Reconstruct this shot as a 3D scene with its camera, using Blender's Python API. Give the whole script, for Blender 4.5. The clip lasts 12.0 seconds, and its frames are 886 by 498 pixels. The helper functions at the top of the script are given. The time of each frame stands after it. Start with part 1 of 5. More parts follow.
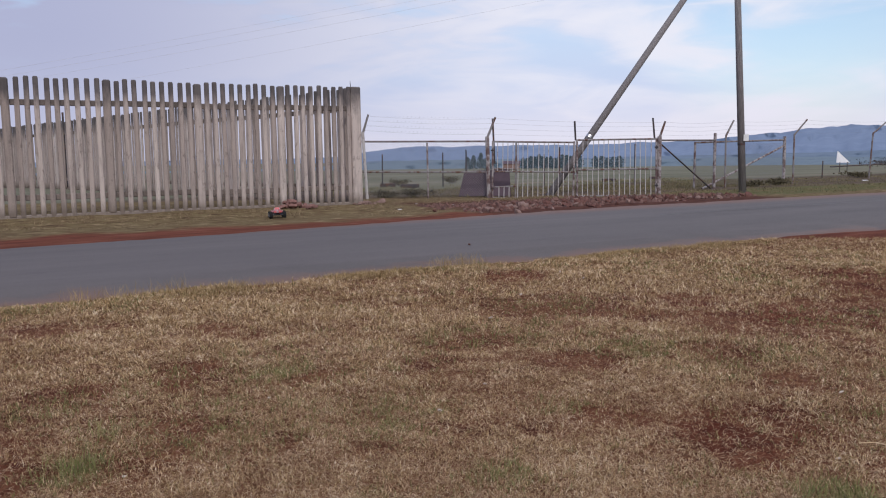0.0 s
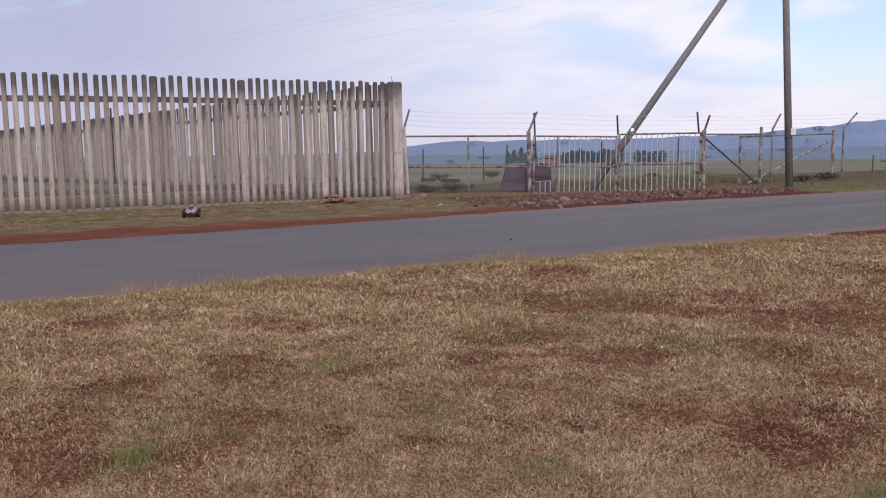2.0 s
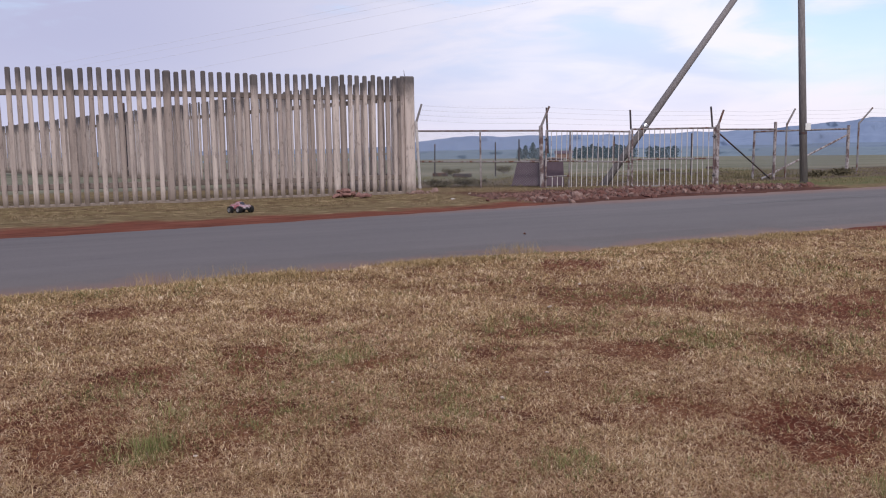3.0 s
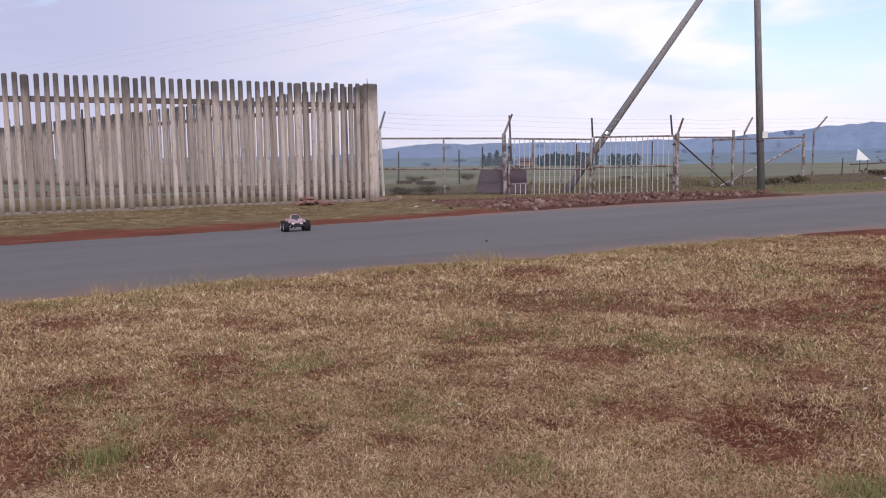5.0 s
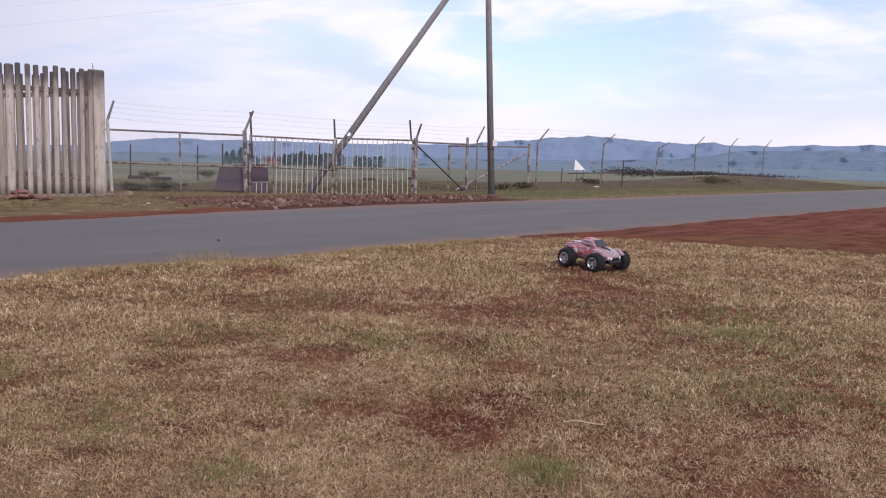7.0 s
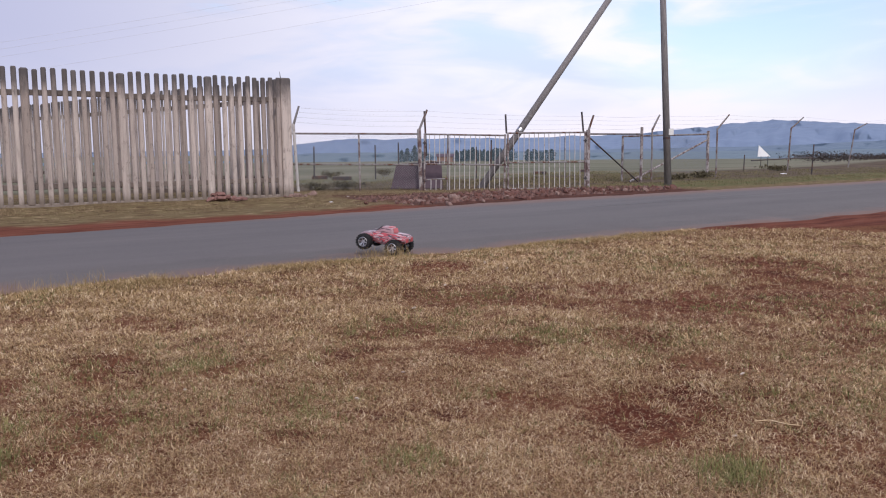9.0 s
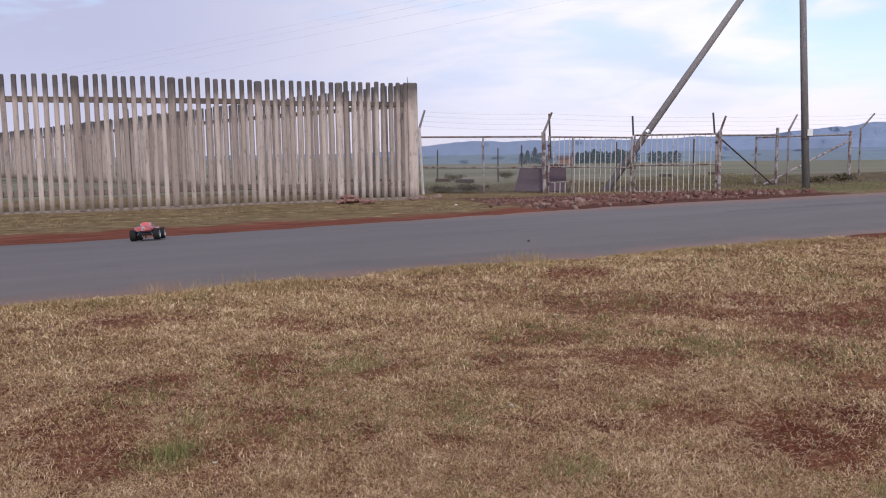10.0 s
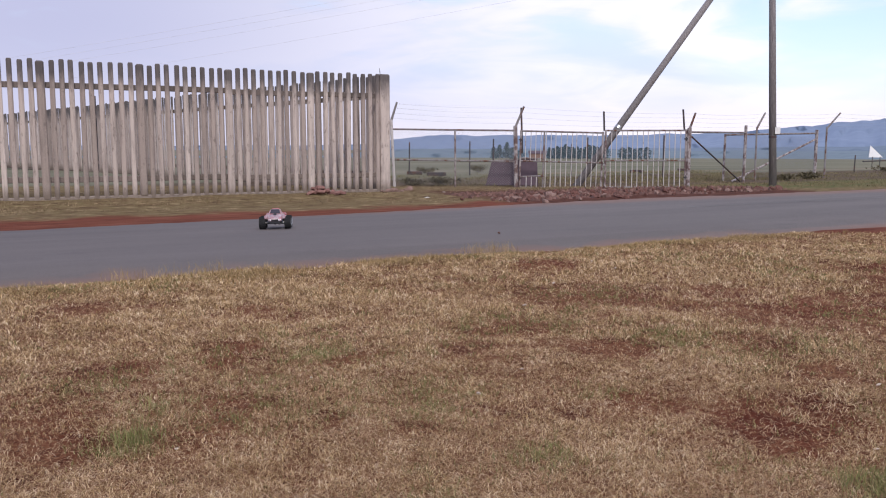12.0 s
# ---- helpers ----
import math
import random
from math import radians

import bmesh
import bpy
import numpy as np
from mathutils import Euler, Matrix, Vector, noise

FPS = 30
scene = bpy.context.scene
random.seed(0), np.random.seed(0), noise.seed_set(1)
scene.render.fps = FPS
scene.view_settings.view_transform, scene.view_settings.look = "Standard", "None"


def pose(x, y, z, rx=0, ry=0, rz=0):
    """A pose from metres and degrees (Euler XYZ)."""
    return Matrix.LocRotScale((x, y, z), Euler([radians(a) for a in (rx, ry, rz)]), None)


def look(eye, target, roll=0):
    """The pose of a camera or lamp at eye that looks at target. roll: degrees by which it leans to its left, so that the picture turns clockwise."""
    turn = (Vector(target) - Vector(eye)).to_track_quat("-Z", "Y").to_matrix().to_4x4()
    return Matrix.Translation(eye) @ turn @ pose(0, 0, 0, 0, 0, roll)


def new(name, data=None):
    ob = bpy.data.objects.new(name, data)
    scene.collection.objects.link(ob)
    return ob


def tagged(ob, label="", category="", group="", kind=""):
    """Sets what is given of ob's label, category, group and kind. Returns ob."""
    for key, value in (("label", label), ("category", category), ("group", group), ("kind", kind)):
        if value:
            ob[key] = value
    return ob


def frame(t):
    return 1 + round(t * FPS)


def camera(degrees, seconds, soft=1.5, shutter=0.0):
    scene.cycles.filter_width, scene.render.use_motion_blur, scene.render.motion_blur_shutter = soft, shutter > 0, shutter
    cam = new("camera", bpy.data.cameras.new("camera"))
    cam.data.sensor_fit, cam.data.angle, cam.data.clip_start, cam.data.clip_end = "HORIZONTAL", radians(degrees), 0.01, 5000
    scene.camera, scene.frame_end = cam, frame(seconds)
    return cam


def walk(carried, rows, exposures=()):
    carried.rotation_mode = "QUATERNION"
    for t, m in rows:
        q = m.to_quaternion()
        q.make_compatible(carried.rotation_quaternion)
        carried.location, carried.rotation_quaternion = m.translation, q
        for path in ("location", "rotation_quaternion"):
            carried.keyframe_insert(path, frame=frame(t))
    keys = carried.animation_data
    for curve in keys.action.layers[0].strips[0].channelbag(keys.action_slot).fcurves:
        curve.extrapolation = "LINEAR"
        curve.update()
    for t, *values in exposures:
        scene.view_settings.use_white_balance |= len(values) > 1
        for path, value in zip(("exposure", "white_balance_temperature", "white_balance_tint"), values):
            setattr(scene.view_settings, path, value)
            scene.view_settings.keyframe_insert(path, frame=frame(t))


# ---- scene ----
cam = camera(56.5, 12.0, 1.1)
METRES, EYE, TILT, LEAN, TURN = 0.644, 1.2, 0.0, 0.0, -29.8
ROWS = [
    (0.0, 0.0, 0.0, 0.0, -0.09, -6.33, 0.78),
    (0.5, 0.0158, -0.0035, -0.0013, -0.02, -6.45, 0.96),
    (1.0, 0.0266, -0.0074, 0.0023, 0.36, -6.47, 1.05),
    (1.5, 0.026, -0.0089, 0.0051, 1.53, -6.5, 1.03),
    (2.0, -0.036, -0.0163, 0.0104, 2.68, -6.67, 0.85),
    (2.5, -0.0794, -0.0079, -0.0059, 3.39, -6.86, 0.85),
    (3.0, -0.0696, 0.0077, -0.0167, 3.46, -6.98, 0.78),
    (5.0, -0.0252, -0.0008, -0.0166, 1.01, -6.5, 0.72),
    (5.5, -0.0083, -0.0036, -0.0154, 0.02, -6.35, 0.54),
    (6.0, -0.0042, -0.0204, -0.011, -4.57, -6.03, -0.49),
    (6.5, 0.1205, -0.0162, -0.0205, -11.06, -6.03, -1.5),
    (6.7, 0.135, -0.0175, -0.021, -13.7, -6.1, -1.55),
    (7.1, 0.15, -0.025, -0.021, -16.6, -6.4, -1.5),
    (7.6, 0.14, -0.04, -0.02, -15.4, -6.8, -0.9),
    (8.0, 0.125, -0.05, -0.019, -10.6, -6.95, -0.15),
    (8.3, 0.117, -0.057, -0.018, -7.9, -6.95, 0.2),
    (8.5, 0.1131, -0.059, -0.0176, -7.37, -6.92, 0.26),
    (9.0, 0.0959, -0.0622, -0.0115, -4.64, -6.88, 0.54),
    (9.5, 0.0224, -0.0842, 0.0078, -0.55, -6.75, 0.73),
    (10.0, -0.1077, -0.1023, 0.0326, 3.6, -6.64, 0.8),
    (10.5, -0.1785, -0.0924, 0.0232, 6.04, -6.9, 0.79),
    (11.0, -0.1695, -0.0752, 0.0021, 5.93, -7.0, 0.45),
    (11.5, -0.1317, -0.0828, -0.0045, 3.84, -7.06, 0.07),
    (12.0, -0.0951, -0.0788, -0.0067, 1.68, -7.1, -0.05),
]
walk(cam, [(t, pose(0, 0, EYE, TILT, LEAN, TURN) @ pose(METRES * x, METRES * y, METRES * z, 90 + pitch, roll, yaw)) for t, x, y, z, yaw, pitch, roll in ROWS],
     exposures=[(0.0, 0.05, 6350, 12), (0.5, 0.05, 6350, 12), (1.5, 0.15, 6500, 14), (2.5, 0.22, 6500, 15), (5.5, 0.33, 6500, 15), (8.5, 0.31, 6500, 14), (10.5, 0.31, 6500, 14), (12.0, 0.39, 6500, 14.5)])

# ---------------------------------------------------------------- light
world = bpy.data.worlds.new("sky")
scene.world = world
world.use_nodes = True


def sky_nodes():
    nt = world.node_tree
    nt.nodes.clear()
    n, l = nt.nodes.new, nt.links.new
    out = n("ShaderNodeOutputWorld")
    co = n("ShaderNodeTexCoord")
    sky = n("ShaderNodeTexSky")
    sky.sky_type, sky.sun_disc = "NISHITA", False
    sky.sun_elevation, sky.sun_rotation = radians(38), radians(200)
    clear = n("ShaderNodeBackground")
    clear.inputs["Strength"].default_value = 0.135
    l(sky.outputs[0], clear.inputs["Color"])
    way = co.outputs["Generated"]
    sep = n("ShaderNodeSeparateXYZ")
    l(way, sep.inputs[0])

    def soft_noise(scale, stretch, detail, shift, warp=0.6):
        mp = n("ShaderNodeMapping")
        mp.inputs["Scale"].default_value = stretch
        mp.inputs["Location"].default_value = shift
        mp.inputs["Rotation"].default_value = (0.0, 0.22, 0.0)
        l(way, mp.inputs["Vector"])
        nd = n("ShaderNodeTexNoise")
        nd.inputs["Scale"].default_value, nd.inputs["Detail"].default_value = scale, detail
        nd.inputs["Roughness"].default_value, nd.inputs["Distortion"].default_value = 0.5, warp
        l(mp.outputs[0], nd.inputs["Vector"])
        return nd.outputs["Fac"]

    def ranged(value, a, b, lo=0.0, hi=1.0):
        nd = n("ShaderNodeMapRange")
        nd.interpolation_type = "SMOOTHSTEP"
        nd.inputs["From Min"].default_value, nd.inputs["From Max"].default_value = a, b
        nd.inputs["To Min"].default_value, nd.inputs["To Max"].default_value = lo, hi
        l(value, nd.inputs["Value"])
        return nd.outputs[0]

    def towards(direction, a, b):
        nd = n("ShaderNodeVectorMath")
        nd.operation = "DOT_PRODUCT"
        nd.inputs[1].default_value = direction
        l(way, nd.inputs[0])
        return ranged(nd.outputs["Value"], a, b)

    def op(kind, a, b):
        nd = n("ShaderNodeMath")
        nd.operation = kind
        for i, v in enumerate((a, b)):
            if isinstance(v, float):
                nd.inputs[i].default_value = v
            else:
                l(v, nd.inputs[i])
        return nd.outputs[0]

    def blend(fac, a, b):
        nd = n("ShaderNodeMix")
        nd.data_type = "RGBA"
        for key, v in (("Factor", fac), ("A", a), ("B", b)):
            if isinstance(v, tuple):
                nd.inputs[key].default_value = (*v, 1)
            else:
                l(v, nd.inputs[key])
        return nd.outputs["Result"]

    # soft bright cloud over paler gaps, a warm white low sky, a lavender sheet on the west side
    lumps = soft_noise(3.2, (1.0, 1.0, 3.4), 5, (0.7, 0.2, 0.1))
    wisps = soft_noise(7.0, (1.0, 1.0, 4.5), 6, (3.1, 1.4, 0.0), 1.2)
    body = op("ADD", op("MULTIPLY", lumps, 0.72), op("MULTIPLY", wisps, 0.28))
    tone = blend(ranged(body, 0.38, 0.60), (0.56, 0.645, 0.83), (0.79, 0.80, 0.875))
    tone = blend(ranged(sep.outputs["Z"], 0.10, 0.02, 0.0, 0.75), tone, (0.77, 0.74, 0.82))
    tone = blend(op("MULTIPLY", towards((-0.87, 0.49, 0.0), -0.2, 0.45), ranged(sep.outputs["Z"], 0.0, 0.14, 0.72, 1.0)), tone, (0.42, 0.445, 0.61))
    cloud = n("ShaderNodeBackground")
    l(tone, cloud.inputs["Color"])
    gap = op("MULTIPLY", ranged(body, 0.53, 0.41), ranged(sep.outputs["Z"], 0.07, 0.2))
    gap = op("MAXIMUM", op("MULTIPLY", gap, 0.55), op("MULTIPLY", towards((0.78, 0.57, 0.26), 0.965, 0.998), ranged(body, 0.62, 0.44, 0.0, 0.9)))
    both = n("ShaderNodeMixShader")
    l(gap, both.inputs[0])
    l(cloud.outputs[0], both.inputs[1])
    l(clear.outputs[0], both.inputs[2])
    l(both.outputs[0], out.inputs["Surface"])


sky_nodes()
sun_data = bpy.data.lights.new("sun", "SUN")
sun_data.energy, sun_data.angle, sun_data.color = 1.5, radians(11), (1.0, 0.93, 0.86)
sun = new("sun", sun_data)
sun.matrix_world = look((-10, -24, 22), (0, 0, 0))


# ---------------------------------------------------------------- materials
class Nodes:
    """A small helper to write a node material."""

    def __init__(self, name, rough=0.9, metal=0.0):
        self.mat = bpy.data.materials.new(name)
        self.mat.use_nodes = True
        self.nt = self.mat.node_tree
        self.bsdf = self.nt.nodes["Principled BSDF"]
        self.bsdf.inputs["Roughness"].default_value = rough
        self.bsdf.inputs["Metallic"].default_value = metal
        self.bsdf.inputs["Specular IOR Level"].default_value = 0.3

    def node(self, kind, **values):
        nd = self.nt.nodes.new(kind)
        for key, v in values.items():
            nd.inputs[key.replace("_", " ")].default_value = v
        return nd

    def link(self, a, b):
        self.nt.links.new(a, b)

    def coords(self, which="Object"):
        return self.node("ShaderNodeTexCoord").outputs[which]

    def position(self):
        return self.node("ShaderNodeNewGeometry").outputs["Position"]

    def noise(self, vec, scale, detail=5, rough=0.55, stretch=None):
        if stretch:
            mp = self.node("ShaderNodeMapping")
            mp.inputs["Scale"].default_value = stretch
            self.link(vec, mp.inputs["Vector"])
            vec = mp.outputs[0]
        nd = self.node("ShaderNodeTexNoise", Scale=scale, Detail=detail, Roughness=rough)
        self.link(vec, nd.inputs["Vector"])
        return nd.outputs["Fac"]

    def ramp(self, fac, stops):
        nd = self.node("ShaderNodeValToRGB")
        els = nd.color_ramp.elements
        while len(els) < len(stops):
            els.new(0.5)
        for el, (pos, col) in zip(els, stops):
            el.position, el.color = pos, (*col, 1)
        self.link(fac, nd.inputs[0])
        return nd.outputs[0]

    def range(self, fac, a, b, lo=0.0, hi=1.0):
        nd = self.node("ShaderNodeMapRange")
        nd.inputs["From Min"].default_value, nd.inputs["From Max"].default_value = a, b
        nd.inputs["To Min"].default_value, nd.inputs["To Max"].default_value = lo, hi
        self.link(fac, nd.inputs["Value"])
        return nd.outputs[0]

    def math(self, op, a, b):
        nd = self.node("ShaderNodeMath")
        nd.operation = op
        for i, v in enumerate((a, b)):
            if isinstance(v, (int, float)):
                nd.inputs[i].default_value = v
            else:
                self.link(v, nd.inputs[i])
        return nd.outputs[0]

    def mix(self, fac, a, b, blend="MIX"):
        nd = self.node("ShaderNodeMix")
        nd.data_type, nd.blend_type = "RGBA", blend
        for key, v in (("Factor", fac), ("A", a), ("B", b)):
            if isinstance(v, (int, float)):
                nd.inputs[key].default_value = v
            elif isinstance(v, tuple):
                nd.inputs[key].default_value = (*v, 1)
            else:
                self.link(v, nd.inputs[key])
        return nd.outputs["Result"]

    def axis(self, vec, name):
        nd = self.node("ShaderNodeSeparateXYZ")
        self.link(vec, nd.inputs[0])
        return nd.outputs[name]

    def colour(self, c):
        if isinstance(c, tuple):
            self.bsdf.inputs["Base Color"].default_value = (*c, 1)
        else:
            self.link(c, self.bsdf.inputs["Base Color"])
        return self

    def bump(self, fac, strength=0.4, distance=0.01):
        nd = self.node("ShaderNodeBump", Strength=strength, Distance=distance)
        self.link(fac, nd.inputs["Height"])
        self.link(nd.outputs[0], self.bsdf.inputs["Normal"])
        return self


def mat_ground():
    m = Nodes("ground_soil_and_grass", 1.0)
    m.bsdf.inputs["Specular IOR Level"].default_value = 0.05
    p = m.position()
    y, x = m.axis(p, "Y"), m.axis(p, "X")
    big = m.noise(p, 0.7, 5, 0.6)
    mid = m.noise(p, 3.2, 7, 0.7)
    fine = m.noise(p, 60, 5, 0.75)
    litter = m.noise(p, 110, 5, 0.75)
    soil = m.ramp(mid, [(0.3, (0.075, 0.022, 0.014)), (0.52, (0.165, 0.050, 0.029)), (0.75, (0.25, 0.088, 0.052))])
    straw = m.ramp(litter, [(0.34, (0.075, 0.040, 0.021)), (0.5, (0.23, 0.145, 0.068)), (0.64, (0.52, 0.37, 0.19))])
    cover = m.range(m.math("ADD", m.math("MULTIPLY", big, 0.55), m.math("MULTIPLY", mid, 0.65)), 0.50, 0.66)
    near = m.mix(m.math("MULTIPLY", cover, 0.35), soil, straw)
    near = m.mix(m.range(fine, 0.52, 0.40, 0, 0.6), near, (0.045, 0.016, 0.011))
    near = m.mix(m.range(litter, 0.64, 0.72, 0, 0.5), near, (0.30, 0.16, 0.11))
    # ragged limits between the kinds of ground
    rag = m.math("MULTIPLY", m.math("SUBTRACT", m.noise(p, 0.9, 6, 0.65), 0.5), 2.4)
    yr = m.math("ADD", y, rag)
    red = m.ramp(m.noise(p, 3.0, 6, 0.6, (0.35, 1.6, 1)), [(0.3, (0.095, 0.032, 0.022)), (0.55, (0.18, 0.064, 0.042)), (0.8, (0.27, 0.125, 0.088))])
    verge = m.ramp(m.noise(p, 5, 7, 0.72, (0.5, 1.4, 1)), [(0.34, (0.055, 0.034, 0.022)), (0.46, (0.16, 0.108, 0.062)), (0.55, (0.18, 0.145, 0.072)), (0.66, (0.40, 0.29, 0.185))])
    field = m.ramp(m.noise(p, 0.05, 8, 0.62, (0.4, 1.6, 1)), [(0.32, (0.12, 0.122, 0.088)), (0.5, (0.172, 0.17, 0.122)), (0.68, (0.255, 0.225, 0.17))])
    bank = m.ramp(m.noise(p, 1.2, 7, 0.7, (0.4, 1.4, 1)), [(0.3, (0.075, 0.054, 0.043)), (0.55, (0.13, 0.098, 0.074)), (0.75, (0.165, 0.145, 0.09))])
    col = m.mix(m.range(yr, 10.9, 11.3), near, red)
    right = m.range(x, 9.0, 11.5)
    shoulder = m.math("MULTIPLY", m.range(m.math("ADD", m.math("ADD", y, m.math("MULTIPLY", m.math("SUBTRACT", x, 7.1), 0.42)), m.math("MULTIPLY", rag, 0.4)), 5.12, 5.4), m.range(x, 6.9, 7.7))
    col = m.mix(m.math("MULTIPLY", shoulder, m.range(y, 8.1, 8.0)), col, red)
    col = m.mix(m.range(m.math("ADD", yr, m.math("MULTIPLY", right, 1.2)), 15.2, 15.9), col, verge)
    col = m.mix(m.math("MULTIPLY", m.math("MULTIPLY", m.range(x, 18.5, 20.5), m.range(yr, 15.6, 16.2)), m.range(m.noise(p, 2.2, 6, 0.7), 0.35, 0.6)), col, (0.105, 0.115, 0.05))
    # red-brown spoil in front of the gate
    spoil = m.ramp(mid, [(0.35, (0.06, 0.028, 0.022)), (0.6, (0.125, 0.056, 0.042)), (0.78, (0.20, 0.105, 0.08))])
    heap_x = m.math("MULTIPLY", m.range(m.math("ADD", x, rag), 9.2, 10.4), m.range(m.math("ADD", x, rag), 19.6, 18.4))
    col = m.mix(m.math("MULTIPLY", m.math("MULTIPLY", heap_x, m.range(yr, 14.0, 14.5)), m.range(m.math("ADD", yr, m.math("MULTIPLY", x, 0.30)), 23.4, 22.6)), col, spoil)
    # dark earth bank, a pale track, then the green fields
    across = m.math("ADD", m.math("ADD", m.math("MULTIPLY", x, 0.497), m.math("MULTIPLY", y, 0.868)), m.math("MULTIPLY", rag, 0.5))
    back = m.math("MULTIPLY", m.range(y, 19.0, 19.6), m.range(across, 24.6, 25.4))
    col = m.mix(back, col, bank)
    yb = m.math("ADD", y, m.math("MULTIPLY", rag, 0.5))
    col = m.mix(m.range(yb, 26.8, 28.0), col, field)
    track = m.math("MULTIPLY", m.math("MULTIPLY", m.range(yb, 29.4, 30.0), m.range(yb, 31.8, 31.2)), m.range(x, 17.0, 21.0))
    col = m.mix(m.math("MULTIPLY", track, 0.8), col, (0.25, 0.205, 0.155))
    m.colour(col)
    m.bump(m.math("ADD", m.math("MULTIPLY", fine, 0.6), mid), 0.8, 0.03)
    return m.mat


def mat_asphalt():
    m = Nodes("worn_asphalt", 0.78)
    p = m.position()
    a = m.ramp(m.noise(p, 1.1, 7, 0.6, (0.25, 1.3, 1)), [(0.3, (0.090, 0.080, 0.078)), (0.7, (0.124, 0.109, 0.105))])
    grit = m.noise(p, 120, 3, 0.7)
    a = m.mix(m.range(grit, 0.4, 0.75, 0, 0.45), a, (0.20, 0.178, 0.18))
    # worn wheel paths and faint patches along the road
    a = m.mix(m.range(m.noise(p, 0.5, 6, 0.65, (0.12, 2.6, 1)), 0.5, 0.68, 0, 0.3), a, (0.185, 0.16, 0.158))
    a = m.mix(m.range(m.noise(p, 2.6, 7, 0.75, (0.6, 1.2, 1)), 0.56, 0.66, 0, 0.3), a, (0.075, 0.068, 0.072))
    y = m.axis(p, "Y")
    # red dust blown in from both edges
    rag = m.math("MULTIPLY", m.math("SUBTRACT", m.noise(p, 1.4, 6, 0.65), 0.5), 1.6)
    d1 = m.range(m.math("ADD", y, rag), 6.65, 6.1, 0, 0.5)
    d2 = m.range(m.math("ADD", y, rag), 12.0, 13.6, 0, 0.6)
    a = m.mix(m.math("MAXIMUM", d1, d2), a, (0.25, 0.125, 0.085))
    m.colour(a)
    m.bump(grit, 0.35, 0.006)
    return m.mat


def mat_concrete(name="weathered_concrete", dark=(0.305, 0.25, 0.22), middle=(0.43, 0.36, 0.322), light=(0.57, 0.49, 0.44)):
    m = Nodes(name, 0.93)
    p = m.position()
    z = m.axis(p, "Z")
    rnd = m.node("ShaderNodeObjectInfo").outputs["Random"]
    base = m.ramp(rnd, [(0.0, dark), (0.5, middle), (1.0, light)])
    streak = m.noise(p, 3.0, 6, 0.65, (4, 4, 0.35))
    base = m.mix(m.range(streak, 0.45, 0.72, 0, 0.65), base, (0.16, 0.132, 0.122))
    mould = m.noise(p, 5.0, 7, 0.72, (2, 2, 0.8))
    base = m.mix(m.range(mould, 0.56, 0.64, 0, 0.55), base, (0.12, 0.095, 0.085))
    fine = m.noise(p, 45, 4, 0.7)
    base = m.mix(m.range(fine, 0.5, 0.8, 0, 0.35), base, (0.52, 0.46, 0.40))
    wob = m.math("MULTIPLY", m.math("SUBTRACT", m.noise(p, 2.2, 4, 0.6, (3, 3, 1)), 0.5), 0.9)
    lichen = m.range(m.math("ADD", z, wob), 2.40, 2.85, 0, 0.85)
    base = m.mix(lichen, base, (0.07, 0.065, 0.068))
    foot = m.range(m.math("ADD", z, m.math("MULTIPLY", wob, 0.35)), 0.32, 0.08, 0, 0.7)
    base = m.mix(foot, base, (0.13, 0.10, 0.075))
    m.colour(base)
    m.bump(fine, 0.4, 0.006)
    return m.mat


def mat_rusty_paint(name, paint, rust=(0.12, 0.055, 0.035), amount=0.5, rough=0.6):
    m = Nodes(name, rough)
    p = m.position()
    k = m.range(m.noise(p, 7, 6, 0.7, (1, 1, 0.6)), 0.62 - 0.3 * amount, 0.72 - 0.3 * amount)
    v = m.noise(p, 30, 4)
    a = m.mix(m.range(v, 0.3, 0.7, 0, 0.4), paint, tuple(c * 0.6 for c in paint))
    m.colour(m.mix(k, a, rust))
    m.bump(v, 0.3, 0.003)
    return m.mat


def mat_plain(name, colour, rough=0.6, metal=0.0, spread=0.25, scale=25):
    m = Nodes(name, rough, metal)
    p = m.coords()
    v = m.noise(p, scale, 5, 0.65)
    m.colour(m.mix(m.range(v, 0.3, 0.7), tuple(c * (1 - spread) for c in colour), tuple(min(1, c * (1 + spread)) for c in colour)))
    m.bump(v, 0.15, 0.003)
    return m.mat


def mat_pole_wood():
    m = Nodes("creosoted_pole_wood", 0.85)
    p = m.coords()
    g = m.noise(p, 6, 7, 0.7, (14, 14, 0.5))
    m.colour(m.ramp(g, [(0.3, (0.10, 0.093, 0.095)), (0.5, (0.205, 0.19, 0.19)), (0.72, (0.36, 0.335, 0.32))]))
    m.bump(g, 0.6, 0.01)
    return m.mat


def mat_blade(name, stops, clump=0.45):
    """Blade colour: by the blade, and by the clump that it grows in."""
    m = Nodes(name, 0.85)
    m.bsdf.inputs["Specular IOR Level"].default_value = 0.12
    geo = m.node("ShaderNodeNewGeometry")
    p = m.position()
    tuft = m.range(m.noise(p, 5.5, 6, 0.72), 0.3, 0.7)
    k = m.math("ADD", m.math("MULTIPLY", geo.outputs["Random Per Island"], 1 - clump), m.math("MULTIPLY", tuft, clump))
    m.colour(m.ramp(k, stops))
    return m.mat


